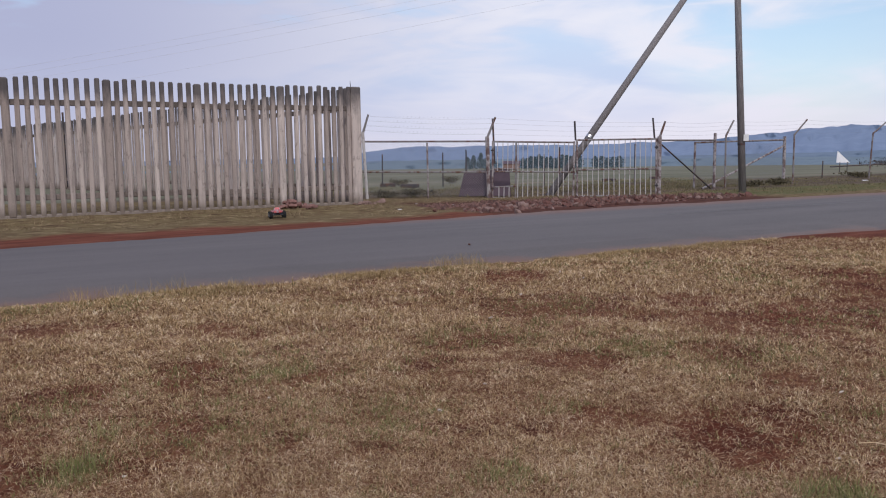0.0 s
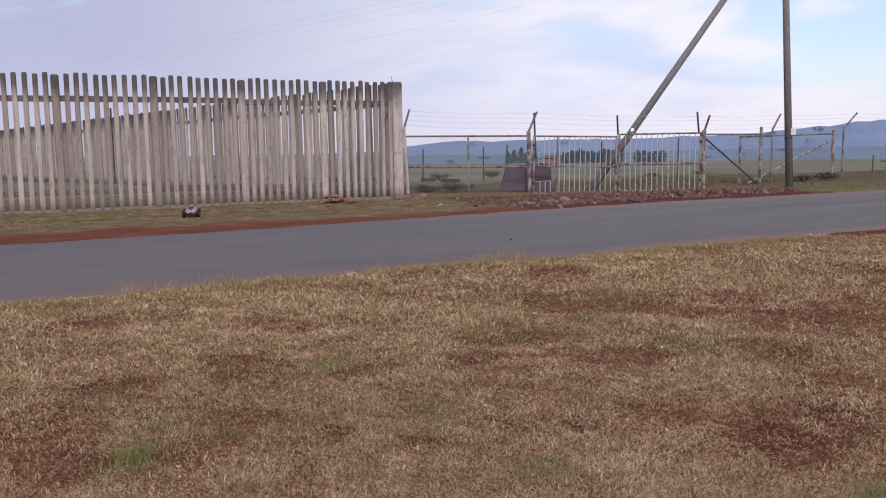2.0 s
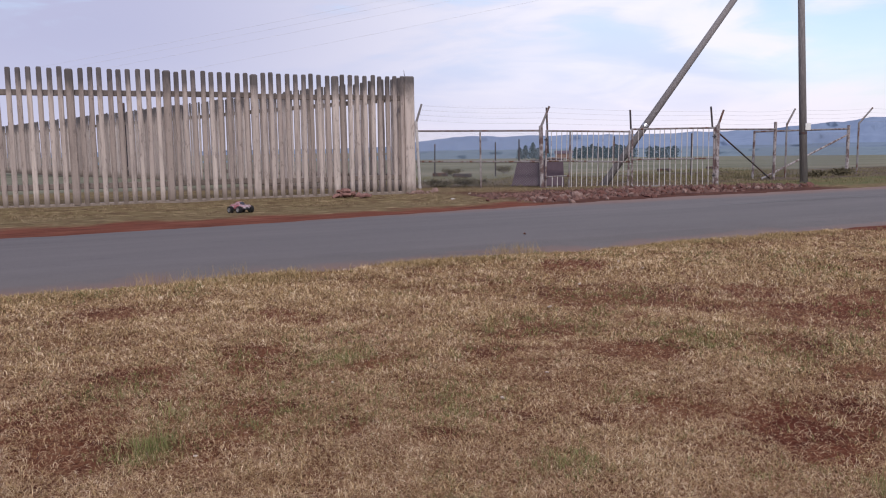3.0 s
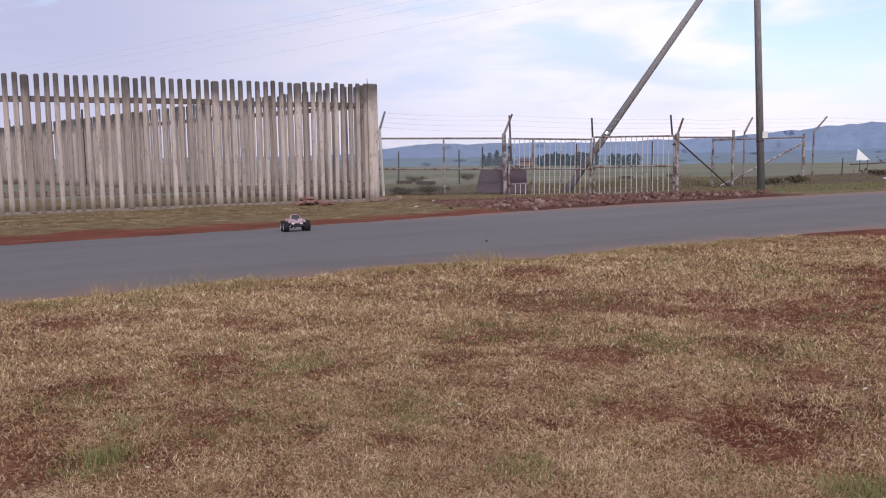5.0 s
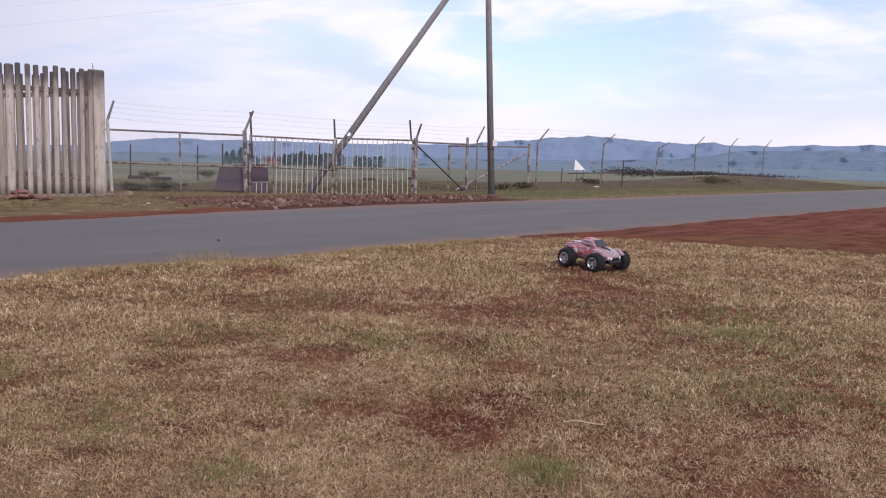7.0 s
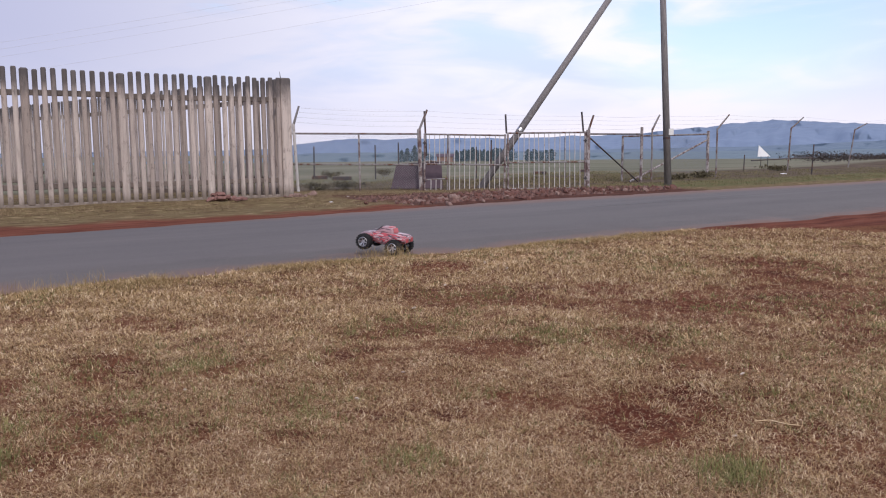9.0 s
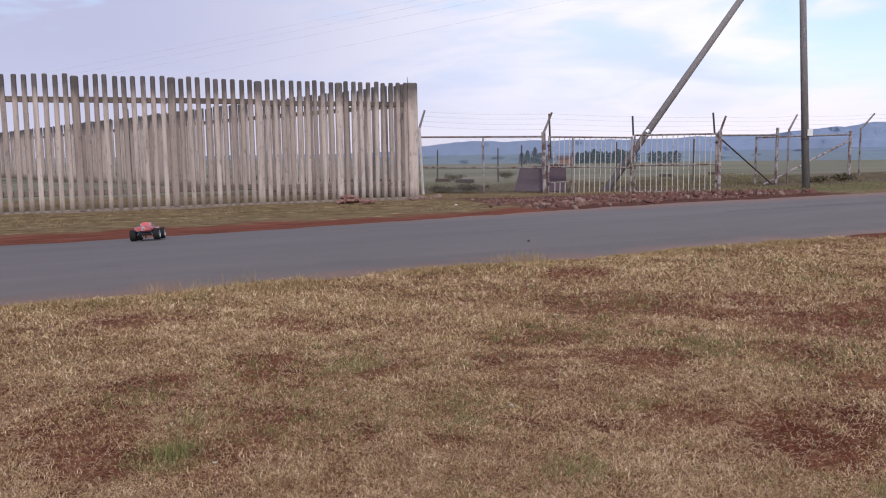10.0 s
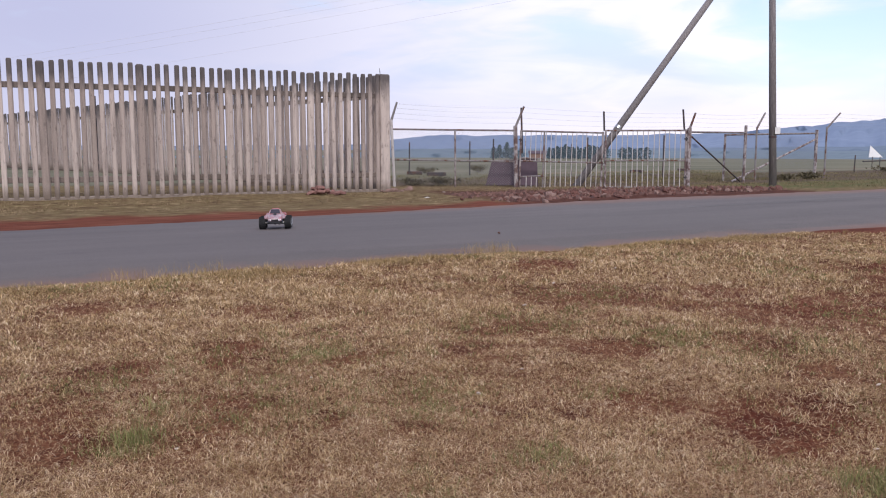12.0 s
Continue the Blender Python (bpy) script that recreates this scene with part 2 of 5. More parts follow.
def mat_far(name, low, high, haze_glow, strength, scale=0.004):
    """Far hills and trees: haze in front painted in as bluish colour and emission."""
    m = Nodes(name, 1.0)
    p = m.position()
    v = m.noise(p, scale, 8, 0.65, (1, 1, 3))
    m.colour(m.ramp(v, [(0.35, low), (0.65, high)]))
    m.bsdf.inputs["Emission Color"].default_value = (*haze_glow, 1)
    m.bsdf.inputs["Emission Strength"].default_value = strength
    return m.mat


def mat_leaf(name, dark, light):
    m = Nodes(name, 0.8)
    geo = m.node("ShaderNodeNewGeometry")
    m.colour(m.ramp(geo.outputs["Random Per Island"], [(0.0, dark), (1.0, light)]))
    return m.mat


def mat_body_paint():
    m = Nodes("red_truck_graphics", 0.28)
    p = m.coords()
    mp = m.node("ShaderNodeMapping")
    mp.inputs["Rotation"].default_value = (0.0, 0.45, 0.25)
    mp.inputs["Scale"].default_value = (4.5, 13.0, 24.0)
    m.link(p, mp.inputs["Vector"])
    flash = m.noise(mp.outputs[0], 1.0, 2, 0.5)
    col = m.ramp(flash, [(0.32, (0.10, 0.07, 0.08)), (0.36, (0.42, 0.36, 0.38)), (0.42, (0.52, 0.44, 0.46)), (0.43, (0.42, 0.05, 0.065)), (0.49, (0.46, 0.08, 0.095)), (0.50, (0.07, 0.045, 0.055)), (0.535, (0.10, 0.06, 0.07)), (0.545, (0.54, 0.42, 0.45)), (0.585, (0.46, 0.12, 0.14)), (0.66, (0.12, 0.07, 0.085)), (0.70, (0.45, 0.045, 0.06))])
    x = m.axis(p, "X")
    col = m.mix(m.range(m.math("ADD", x, m.math("MULTIPLY", m.noise(p, 14, 3), 0.12)), 0.16, 0.22, 0, 0.6), col, (0.34, 0.29, 0.32))
    m.colour(col)
    m.bsdf.inputs["Coat Weight"].default_value = 0.4
    return m.mat


GROUND, ASPHALT, CONCRETE = mat_ground(), mat_asphalt(), mat_concrete()
# same concrete, darkened in colour for the shade on the rails
SHADED_CONCRETE = mat_concrete("shaded_rail_concrete", (0.13, 0.105, 0.092), (0.17, 0.138, 0.12), (0.21, 0.172, 0.152))
WHITE_RUST = mat_rusty_paint("chipped_white_paint", (0.56, 0.53, 0.52), (0.26, 0.20, 0.18), 0.2)
GREY_RUST = mat_rusty_paint("rusty_grey_steel", (0.25, 0.235, 0.235), amount=0.45)
DARK_STEEL = mat_rusty_paint("dark_steel", (0.055, 0.05, 0.055), amount=0.4)
RUST = mat_rusty_paint("rust_brown_steel", (0.38, 0.35, 0.345), (0.13, 0.085, 0.08), 0.55)
WIRE = mat_plain("galvanised_wire", (0.22, 0.22, 0.23), 0.5, 0.6)
WOOD = mat_pole_wood()
BOARD = mat_plain("mauve_sheet", (0.105, 0.075, 0.095), 0.7, 0, 0.18, 3)
STONE_RED = mat_plain("red_rubble", (0.135, 0.064, 0.052), 0.95, 0, 0.55, 6)
CHIP = mat_leaf("stone_chip", (0.065, 0.03, 0.025), (0.22, 0.12, 0.095))
CLOD = mat_leaf("red_clods", (0.07, 0.024, 0.015), (0.24, 0.10, 0.065))
STONE_GREY = mat_plain("grey_rubble", (0.24, 0.16, 0.135), 0.95, 0, 0.4, 6)
BRICK_RED = mat_plain("red_brick", (0.23, 0.125, 0.108), 0.95, 0, 0.35, 12)
STRAW_BLADE = mat_blade("dry_grass_blades", [(0.12, (0.15, 0.078, 0.038)), (0.32, (0.28, 0.18, 0.082)), (0.52, (0.46, 0.31, 0.152)), (0.72, (0.66, 0.475, 0.275)), (0.88, (0.92, 0.74, 0.52))], 0.28)
THATCH = mat_blade("brown_thatch", [(0.1, (0.12, 0.052, 0.03)), (0.4, (0.27, 0.14, 0.078)), (0.68, (0.48, 0.31, 0.18)), (0.95, (0.72, 0.53, 0.35))], 0.35)
PALE_STRAW = mat_blade("pale_straw", [(0.0, (0.36, 0.23, 0.12)), (0.5, (0.55, 0.39, 0.23)), (1.0, (0.80, 0.64, 0.45))], 0.15)
GREEN_BLADE = mat_blade("green_grass_blades", [(0.0, (0.085, 0.098, 0.035)), (0.5, (0.185, 0.19, 0.07)), (1.0, (0.38, 0.33, 0.15))])
VERGE_BLADE = mat_blade("verge_grass_blades", [(0.0, (0.16, 0.115, 0.052)), (0.5, (0.33, 0.235, 0.112)), (1.0, (0.56, 0.42, 0.24))])
RUBBER = mat_plain("black_rubber", (0.018, 0.018, 0.019), 0.85, 0, 0.3, 60)
CHROME = mat_plain("chromed_rim", (0.62, 0.62, 0.64), 0.38, 1.0, 0.06, 20)
BLACK_PLASTIC = mat_plain("black_plastic", (0.022, 0.022, 0.025), 0.45, 0, 0.3, 40)
STEEL = mat_plain("bare_steel", (0.45, 0.45, 0.46), 0.3, 0.9, 0.1, 40)
BLUE_METAL = mat_plain("blue_anodised_metal", (0.12, 0.22, 0.42), 0.3, 0.7, 0.1, 40)
TINT = mat_plain("smoked_window", (0.045, 0.042, 0.055), 0.12, 0, 0.15, 8)
PAINT = mat_body_paint()
RED_PAINT = mat_plain("bright_red_paint", (0.52, 0.095, 0.10), 0.3, 0, 0.1, 10)
PALE_PAINT = mat_plain("pale_grey_paint", (0.30, 0.27, 0.29), 0.3, 0, 0.15, 14)
PALE_PINK = mat_plain("pale_pink_paint", (0.40, 0.24, 0.26), 0.3, 0, 0.3, 22)
WHITE = mat_plain("white_panel", (0.85, 0.85, 0.86), 0.5, 0, 0.05, 3)
INSULATOR = mat_plain("porcelain", (0.7, 0.7, 0.68), 0.25, 0, 0.1, 20)
CABLE = mat_plain("grey_cable", (0.55, 0.55, 0.58), 0.6, 0, 0.1, 5)
# the blue emission on these leaves stands for air haze
LEAF_FAR = mat_far("far_tree_leaves", (0.03, 0.042, 0.042), (0.055, 0.07, 0.066), (0.10, 0.145, 0.19), 0.24, 0.2)
DULL_BLADE = mat_blade("dull_verge_blades", [(0.2, (0.08, 0.055, 0.032)), (0.5, (0.235, 0.172, 0.098)), (0.8, (0.50, 0.38, 0.24))])
WEED_BLADE = mat_blade("weed_blades", [(0.0, (0.085, 0.08, 0.04)), (0.5, (0.175, 0.155, 0.075)), (1.0, (0.32, 0.26, 0.15))])
LEAF_NEAR = mat_leaf("bush_leaves", (0.05, 0.042, 0.026), (0.14, 0.12, 0.065))
LEAF_DARK = mat_leaf("cut_branches", (0.03, 0.024, 0.024), (0.085, 0.065, 0.055))
# ridges and woods: air haze put into blue base colours and emission
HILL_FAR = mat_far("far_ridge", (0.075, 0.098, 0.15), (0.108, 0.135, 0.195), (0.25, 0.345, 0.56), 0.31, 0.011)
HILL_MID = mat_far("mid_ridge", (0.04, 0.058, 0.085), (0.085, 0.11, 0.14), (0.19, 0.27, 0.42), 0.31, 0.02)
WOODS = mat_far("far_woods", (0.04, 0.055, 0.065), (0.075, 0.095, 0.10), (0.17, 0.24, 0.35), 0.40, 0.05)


# ---------------------------------------------------------------- building helpers
def link_mesh(name, bm, mat, smooth=False):
    me = bpy.data.meshes.new(name)
    bm.to_mesh(me)
    bm.free()
    me.materials.append(mat)
    if smooth:
        me.polygons.foreach_set("use_smooth", [True] * len(me.polygons))
    return me


def part(name, bm, mat, parent=None, label="", smooth=False, at=None):
    ob = new(name, bm if isinstance(bm, bpy.types.Mesh) else link_mesh(name, bm, mat, smooth))
    if parent:
        ob.parent = parent
    if at is not None:
        ob.matrix_basis = at
    if label:
        ob["label"] = label
    return ob


def thing(name, m, label, category, group=""):
    ob = new(name)
    ob.empty_display_size = 0.1
    ob.matrix_basis = m
    return tagged(ob, label, category, group)


def box(size, centre=(0, 0, 0), bevel=0.0, m=None, bm=None):
    bm = bm or bmesh.new()
    made = bmesh.ops.create_cube(bm, size=1.0)["verts"]
    bmesh.ops.scale(bm, vec=size, verts=made)
    bmesh.ops.translate(bm, vec=centre, verts=made)
    if bevel:
        edges = list({e for v in made for e in v.link_edges})
        made = [v for v in bmesh.ops.bevel(bm, geom=edges, offset=bevel, segments=1, affect="EDGES")["verts"]]
    if m:
        bmesh.ops.transform(bm, matrix=m, verts=[v for v in bm.verts if v in set(made)])
    return bm


def tube(p0, p1, r0, r1=None, seg=10, bm=None):
    """A round bar from p0 to p1."""
    bm = bm or bmesh.new()
    p0, p1 = Vector(p0), Vector(p1)
    way = p1 - p0
    m = Matrix.Translation((p0 + p1) / 2) @ way.to_track_quat("Z", "Y").to_matrix().to_4x4()
    bmesh.ops.create_cone(bm, cap_ends=True, segments=seg, radius1=r0, radius2=r0 if r1 is None else r1, depth=way.length, matrix=m)
    return bm


def bars(pairs, width, bm=None):
    """Thin square wires, four sides each."""
    bm = bm or bmesh.new()
    for p0, p1 in pairs:
        p0, p1 = Vector(p0), Vector(p1)
        way = (p1 - p0).normalized()
        a = way.cross(Vector((0.31, 0.2, 0.93))).normalized() * width / 2
        b = way.cross(a).normalized() * width / 2
        ring = [[bm.verts.new(q + s * a + u * b) for s, u in ((1, 1), (-1, 1), (-1, -1), (1, -1))] for q in (p0, p1)]
        for i in range(4):
            bm.faces.new((ring[0][i], ring[0][(i + 1) % 4], ring[1][(i + 1) % 4], ring[1][i]))
    return bm


def raw_mesh(name, verts, faces_flat, per, mat):
    """A mesh from arrays: faces_flat holds vertex numbers, per = corners a face."""
    me = bpy.data.meshes.new(name)
    verts = np.asarray(verts, np.float32)
    me.vertices.add(len(verts))
    me.vertices.foreach_set("co", verts.ravel())
    idx = np.asarray(faces_flat, np.int32).ravel()
    me.loops.add(len(idx))
    me.loops.foreach_set("vertex_index", idx)
    n = len(idx) // per
    me.polygons.add(n)
    me.polygons.foreach_set("loop_start", np.arange(0, n * per, per, dtype=np.int32))
    me.update(calc_edges=True)
    me.validate()
    me.materials.append(mat)
    return me


def smoothstep(a, b, v):
    k = np.clip((v - a) / (b - a), 0, 1)
    return k * k * (3 - 2 * k)


LAWN = 0.13     # the lawn lies this much above the road


def ground_z(x, y):
    """Height of the land."""
    x, y = np.asarray(x, float), np.asarray(y, float)
    d = np.hypot(x, y)
    z = -0.0125 * np.clip(d - 42, 0, 850)
    z = z + 0.7 * np.exp(-((x - 62) / 14) ** 2 - ((y - 28) / 5.5) ** 2)
    z = z + LAWN * (1 - smoothstep(6.8, 7.6, y))
    bumps = 0.018 * np.sin(1.7 * x + 0.6 * y) * np.sin(1.1 * y - 0.7 * x + 1) + 0.012 * np.sin(4.1 * x + 1) * np.sin(3.7 * y)
    on_road = smoothstep(7.2, 7.9, y) * (1 - smoothstep(14.6, 15.6, y))
    return z + bumps * (1 - on_road) * (d < 60) - 0.05 * on_road


def slope(p):
    """Lays a drawn plan on the falling land: the lawn lies high, the road falls to a shallow drain below the palisade."""
    p = np.asarray(p, float)
    x, y = p[..., 0], p[..., 1]
    k = 0.8 + 0.2 * smoothstep(9.5, 16.5, y) + 0.075 * smoothstep(13, 16.8, y) * (1 - smoothstep(16.8, 20.2, y)) * (1 - smoothstep(7, 10, x))
    top = np.array([0, 0, EYE])
    return top + k[..., None] * (p - top)


def on_ground(x, y, up=0.0):
    return tuple(float(v) for v in slope((x, y, float(ground_z(x, y)) + up)))


# ---------------------------------------------------------------- ground, road, hills
def build_ground():
    xs = np.concatenate([-np.geomspace(4600, 12, 40), np.arange(-11, 30, 0.35), np.geomspace(30.2, 4600, 46)])
    ys = np.concatenate([-np.geomspace(600, 3, 14), np.arange(-2.5, 30, 0.3), np.geomspace(30.5, 4600, 46)])
    gx, gy = np.meshgrid(xs, ys)
    verts = slope(np.stack([gx, gy, ground_z(gx, gy)], -1).reshape(-1, 3))
    w = len(xs)
    i = np.arange(len(ys) - 1)[:, None] * w + np.arange(w - 1)[None]
    faces = np.stack([i, i + 1, i + w + 1, i + w], -1).reshape(-1)
    tagged(new("ground", raw_mesh("ground", verts, faces, 4, GROUND)), "dry grass, bare red soil and far green fields", "ground", kind="stuff")["kind"] = "structure"


def far_edge(x):
    """Where the tar ends on the far side."""
    return 13.3 + 1.6 * float(smoothstep(-1, 14.5, x))


def build_road():
    xs = np.concatenate([np.arange(-120, -12, 4), np.arange(-12, 40, 0.22), np.arange(40, 300, 4)])
    verts, faces = [], []
    cross = [0.0, 0.02, 0.25, 0.5, 0.75, 0.98, 1.0]
    for x in xs:
        rag = [noise.fractal(Vector((x * 1.3, s, 0)), 0.8, 2.1, 4) * 0.16 + noise.noise(Vector((x * 0.35, s, 7))) * 0.12 for s in (0, 40)]
        y0, y1 = 7.78 + rag[0], far_edge(x) + rag[1]
        for k in cross:
            z = -0.07 if k in (0, 1) else 0.012 + 0.05 * (1 - (2 * k - 1) ** 2) - 0.02
            verts.append((x, y0 + (y1 - y0) * k, z))
    n = len(cross)
    for i in range(len(xs) - 1):
        for j in range(n - 1):
            faces += [i * n + j, (i + 1) * n + j, (i + 1) * n + j + 1, i * n + j + 1]
    ob = new("road", raw_mesh("road", slope(verts), faces, 4, ASPHALT))
    tagged(ob, "worn grey tarred road with ragged red dusty edges", "road", kind="structure")


def ridge(name, dist, profile, base, mat, label, seed):
    """A chain of hills: profile gives the height at angles from the road's cross direction."""
    angs = np.radians(np.arange(-60, 110, 0.25))
    verts, faces = [], []
    keys = sorted(profile)
    rows = 7
    for a in angs:
        deg = math.degrees(a)
        top = np.interp(deg, keys, [profile[k] for k in keys])
        top += dist * 0.0016 * noise.fractal(Vector((deg * 0.22, seed, 0)), 0.9, 2.0, 5)
        for r in range(rows):
            k = r / (rows - 1)
            d = dist * (1 + 0.5 * k) * (1 + 0.09 * noise.fractal(Vector((deg * 0.55, k * 2.5, seed + 5)), 0.8, 2.0, 4))
            z = base + (top * (1 + 0.5 * k) - base) * k ** 0.8
            verts.append((d * math.sin(a), d * math.cos(a), z))
    for i in range(len(angs) - 1):
        for r in range(rows - 1):
            faces += [i * rows + r, (i + 1) * rows + r, (i + 1) * rows + r + 1, i * rows + r + 1]
    ob = new(name, raw_mesh(name, verts, faces, 4, mat))
    tagged(ob, label, "hills", kind="structure")


def build_seam():
    """A dark tar seam along the middle of the road."""
    bm = bmesh.new()
    ring = []
    for i in range(60):
        x = 11.5 + i * 0.28
        y = 11.72 + 0.08 * math.sin(x * 0.5) + 0.03 * noise.noise(Vector((x * 2, 0, 3)))
        k = (y - 7.78) / (far_edge(x) - 7.78)
        z = 0.012 + 0.05 * (1 - (2 * k - 1) ** 2) - 0.02 + 0.005
        w = 0.035 * (0.6 + 0.6 * noise.noise(Vector((x * 3, 5, 3))) ** 2)
        ring.append((bm.verts.new(slope((x, y - w, z))), bm.verts.new(slope((x, y + w, z)))))
    for a, b in zip(ring, ring[1:]):
        bm.faces.new((a[0], b[0], b[1], a[1]))
    tagged(part("road_seam", bm, BLACK_PLASTIC), "dark tar seam along the road", "road seam", kind="structure")


build_ground()
build_road()
build_seam()
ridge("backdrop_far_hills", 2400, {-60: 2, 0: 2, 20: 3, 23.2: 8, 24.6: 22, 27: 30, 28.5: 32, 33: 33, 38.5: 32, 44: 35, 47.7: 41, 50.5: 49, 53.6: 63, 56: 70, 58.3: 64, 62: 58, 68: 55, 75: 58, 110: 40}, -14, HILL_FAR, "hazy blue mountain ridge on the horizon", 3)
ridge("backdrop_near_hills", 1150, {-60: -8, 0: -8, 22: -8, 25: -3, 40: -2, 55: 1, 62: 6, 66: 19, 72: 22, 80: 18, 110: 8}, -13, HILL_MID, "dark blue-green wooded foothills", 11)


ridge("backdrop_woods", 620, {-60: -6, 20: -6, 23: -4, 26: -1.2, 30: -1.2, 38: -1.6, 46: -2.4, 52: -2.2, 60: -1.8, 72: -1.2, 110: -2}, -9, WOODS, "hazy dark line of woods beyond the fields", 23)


# ---------------------------------------------------------------- concrete palisade
def pale_mesh(width, depth, height, chamfer):
    """An upright concrete pale with chamfered edges and a cut top."""
    bm = bmesh.new()
    w, d = width / 2, depth / 2
    outline = [(-w, d), (-w, -d + chamfer), (-w + chamfer, -d), (w - chamfer, -d), (w, -d + chamfer), (w, d)]
    levels = [(0.0, 1.0), (0.06, 1.0), (height - 0.03, 1.0), (height, 0.78)]
    rings = [[bm.verts.new((x * k, y * k, z)) for x, y in outline] for z, k in levels]
    for a, b in zip(rings, rings[1:]):
        for i in range(6):
            bm.faces.new((a[i], a[(i + 1) % 6], b[(i + 1) % 6], b[i]))
    bm.faces.new(rings[-1])
    bm.faces.new(rings[0][::-1])
    return link_mesh("pale", bm, CONCRETE)


def post_mesh(width, depth, height):
    bm = box((width, depth, height), (0, 0, height / 2), 0.03)
    return link_mesh("post", bm, CONCRETE)


PALE, THIN_PALE = pale_mesh(0.108, 0.065, 3.05, 0.02), pale_mesh(0.088, 0.055, 3.05, 0.015)
POST, CORNER_POST = post_mesh(0.17, 0.15, 3.05), post_mesh(0.27, 0.24, 3.10)


def build_palisade(name, start, end, label, bay=2.05, low=0.0, skip=(), front=-1):
    """A fence of bays from start to end: posts, two rails a bay, nine pales a bay on the front side."""
    start, end = Vector((*start, 0)), Vector((*end, 0))
    way = (end - start)
    length = way.length
    ang = math.degrees(math.atan2(way.y, way.x))
    fence = thing(name, pose(start.x, start.y, low, 0, 0, ang), label, "fence")
    n = round(length / bay)
    step = length / n
    rng = random.Random(name)
    for b in range(n + 1):
        big = b == n if front < 0 else b == 0
        part("post", CORNER_POST if big else POST, CONCRETE, fence, at=pose(b * step, 0, rng.uniform(-0.02, 0.02), 0, rng.uniform(-0.3, 0.3), 0))
    # rails use the darker copy: shade behind the pales, painted in
    rail = link_mesh("rail", box((step - 0.16, 0.07, 0.13), bevel=0.012), SHADED_CONCRETE)
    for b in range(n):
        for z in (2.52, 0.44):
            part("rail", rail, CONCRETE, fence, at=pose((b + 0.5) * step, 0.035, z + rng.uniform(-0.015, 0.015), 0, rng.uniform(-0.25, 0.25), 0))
        for i in range(9):
            if (b, i) in skip:
                continue
            x = b * step + step * (i + 1) / 10 + rng.uniform(-0.008, 0.008)
            part("pale", PALE if front < 0 else THIN_PALE, CONCRETE, fence, at=pose(x, 0.035 + front * 0.07, 0.02 + rng.uniform(-0.03, 0.03), rng.uniform(-0.3, 0.3), rng.uniform(-0.45, 0.45), rng.uniform(-3, 3)))
    if front < 0:
        part("iron_spike", tube((length - 0.1, 0, 3.05), (length - 0.12, 0, 3.24), 0.012, 0.006, 6), DARK_STEEL, fence)
    part("plinth", box((length, 0.16, 0.16), (length / 2, 0.02, -0.02), 0.02), CONCRETE, fence, "low concrete footing")
    return fence


build_palisade("palisade_fence", (-7.4, 20.4), (9.02, 20.35), "tall weathered concrete palisade fence beside the road")
build_palisade("palisade_fence", (8.98, 20.85), (-5.4, 79.5), "concrete palisade fence at the back of the enclosure", front=1)



def build_back_rods():
    for x, y in ((1.1, 53.2), (3.85, 42.0)):
        ob = thing("wire_stay", pose(x, y, 0), "thin dark steel rod above the back fence", "stay", "rods on the back fence")
        part("rod", tube((0.12, -0.1, 0), (0.12, -0.1, 3.5), 0.045, seg=8), DARK_STEEL, ob)


build_back_rods()
# ---------------------------------------------------------------- steel fence and gates
GATE_A, GATE_B = Vector((10.25, 22.5, 0)), Vector((17.86, 18.19, 0))
GATE_ANG = math.degrees(math.atan2((GATE_B - GATE_A).y, (GATE_B - GATE_A).x))
GATE_POSE = pose(GATE_A.x, GATE_A.y, 0, 0, 0, GATE_ANG)   # along the line, +y behind it
rng = random.Random(5)


def mesh_wires(length, height, cell, sag=0.0, base=0.06):
    """Diamond wire netting as crossing wires."""
    pairs = []
    n = int((length + height) / cell)
    for i in range(n):
        s = i * cell
        for sign in (1, -1):
            x0, z0, x1, z1 = s - height, 0, s, height
            if x0 < 0:
                z0, x0 = -x0, 0
            if x1 > length:
                z1, x1 = height - (x1 - length), length
            if sign < 0:
                x0, x1 = length - x0, length - x1
            if abs(x1 - x0) > 0.02:
                pairs.append(((x0, 0, base + z0), (x1, 0, base + z1)))
    return bars(pairs, 0.0028)


def fence_post(m, height, radius, mat, arm, label, group="fence posts"):
    """A steel post with an angled arm for barbed wire. arm: (dx, dy, dz) from the top."""
    ob = thing("fence_post", m, label, "post", group)
    part("upright", tube((0, 0, -0.1), (0, 0, height), radius), mat, ob)
    if arm:
        bm = tube((0, 0, height - 0.04), (arm[0], arm[1], height + arm[2]), 0.036, 0.030, 8)
        part("arm", bm, GREY_RUST, ob, "angled arm for barbed wire")
    return ob


def build_netting_fence():
    f = thing("netting_fence", GATE_POSE, "rusty steel rail fence with sagging wire netting", "fence")
    part("top_rail", tube((-0.1, 0, 1.70), (3.6, 0, 1.66), 0.028), GREY_RUST, f)
    part("mid_rail", tube((-0.1, 0, 0.80), (3.6, 0, 0.75), 0.026), GREY_RUST, f)
    part("netting", mesh_wires(3.6, 1.6, 0.075), WIRE, f, "galvanised wire netting")
    part("intermediate_post", tube((1.87, 0.0, -0.1), (1.86, 0, 1.64), 0.027), RUST, f, "rust-streaked grey post")


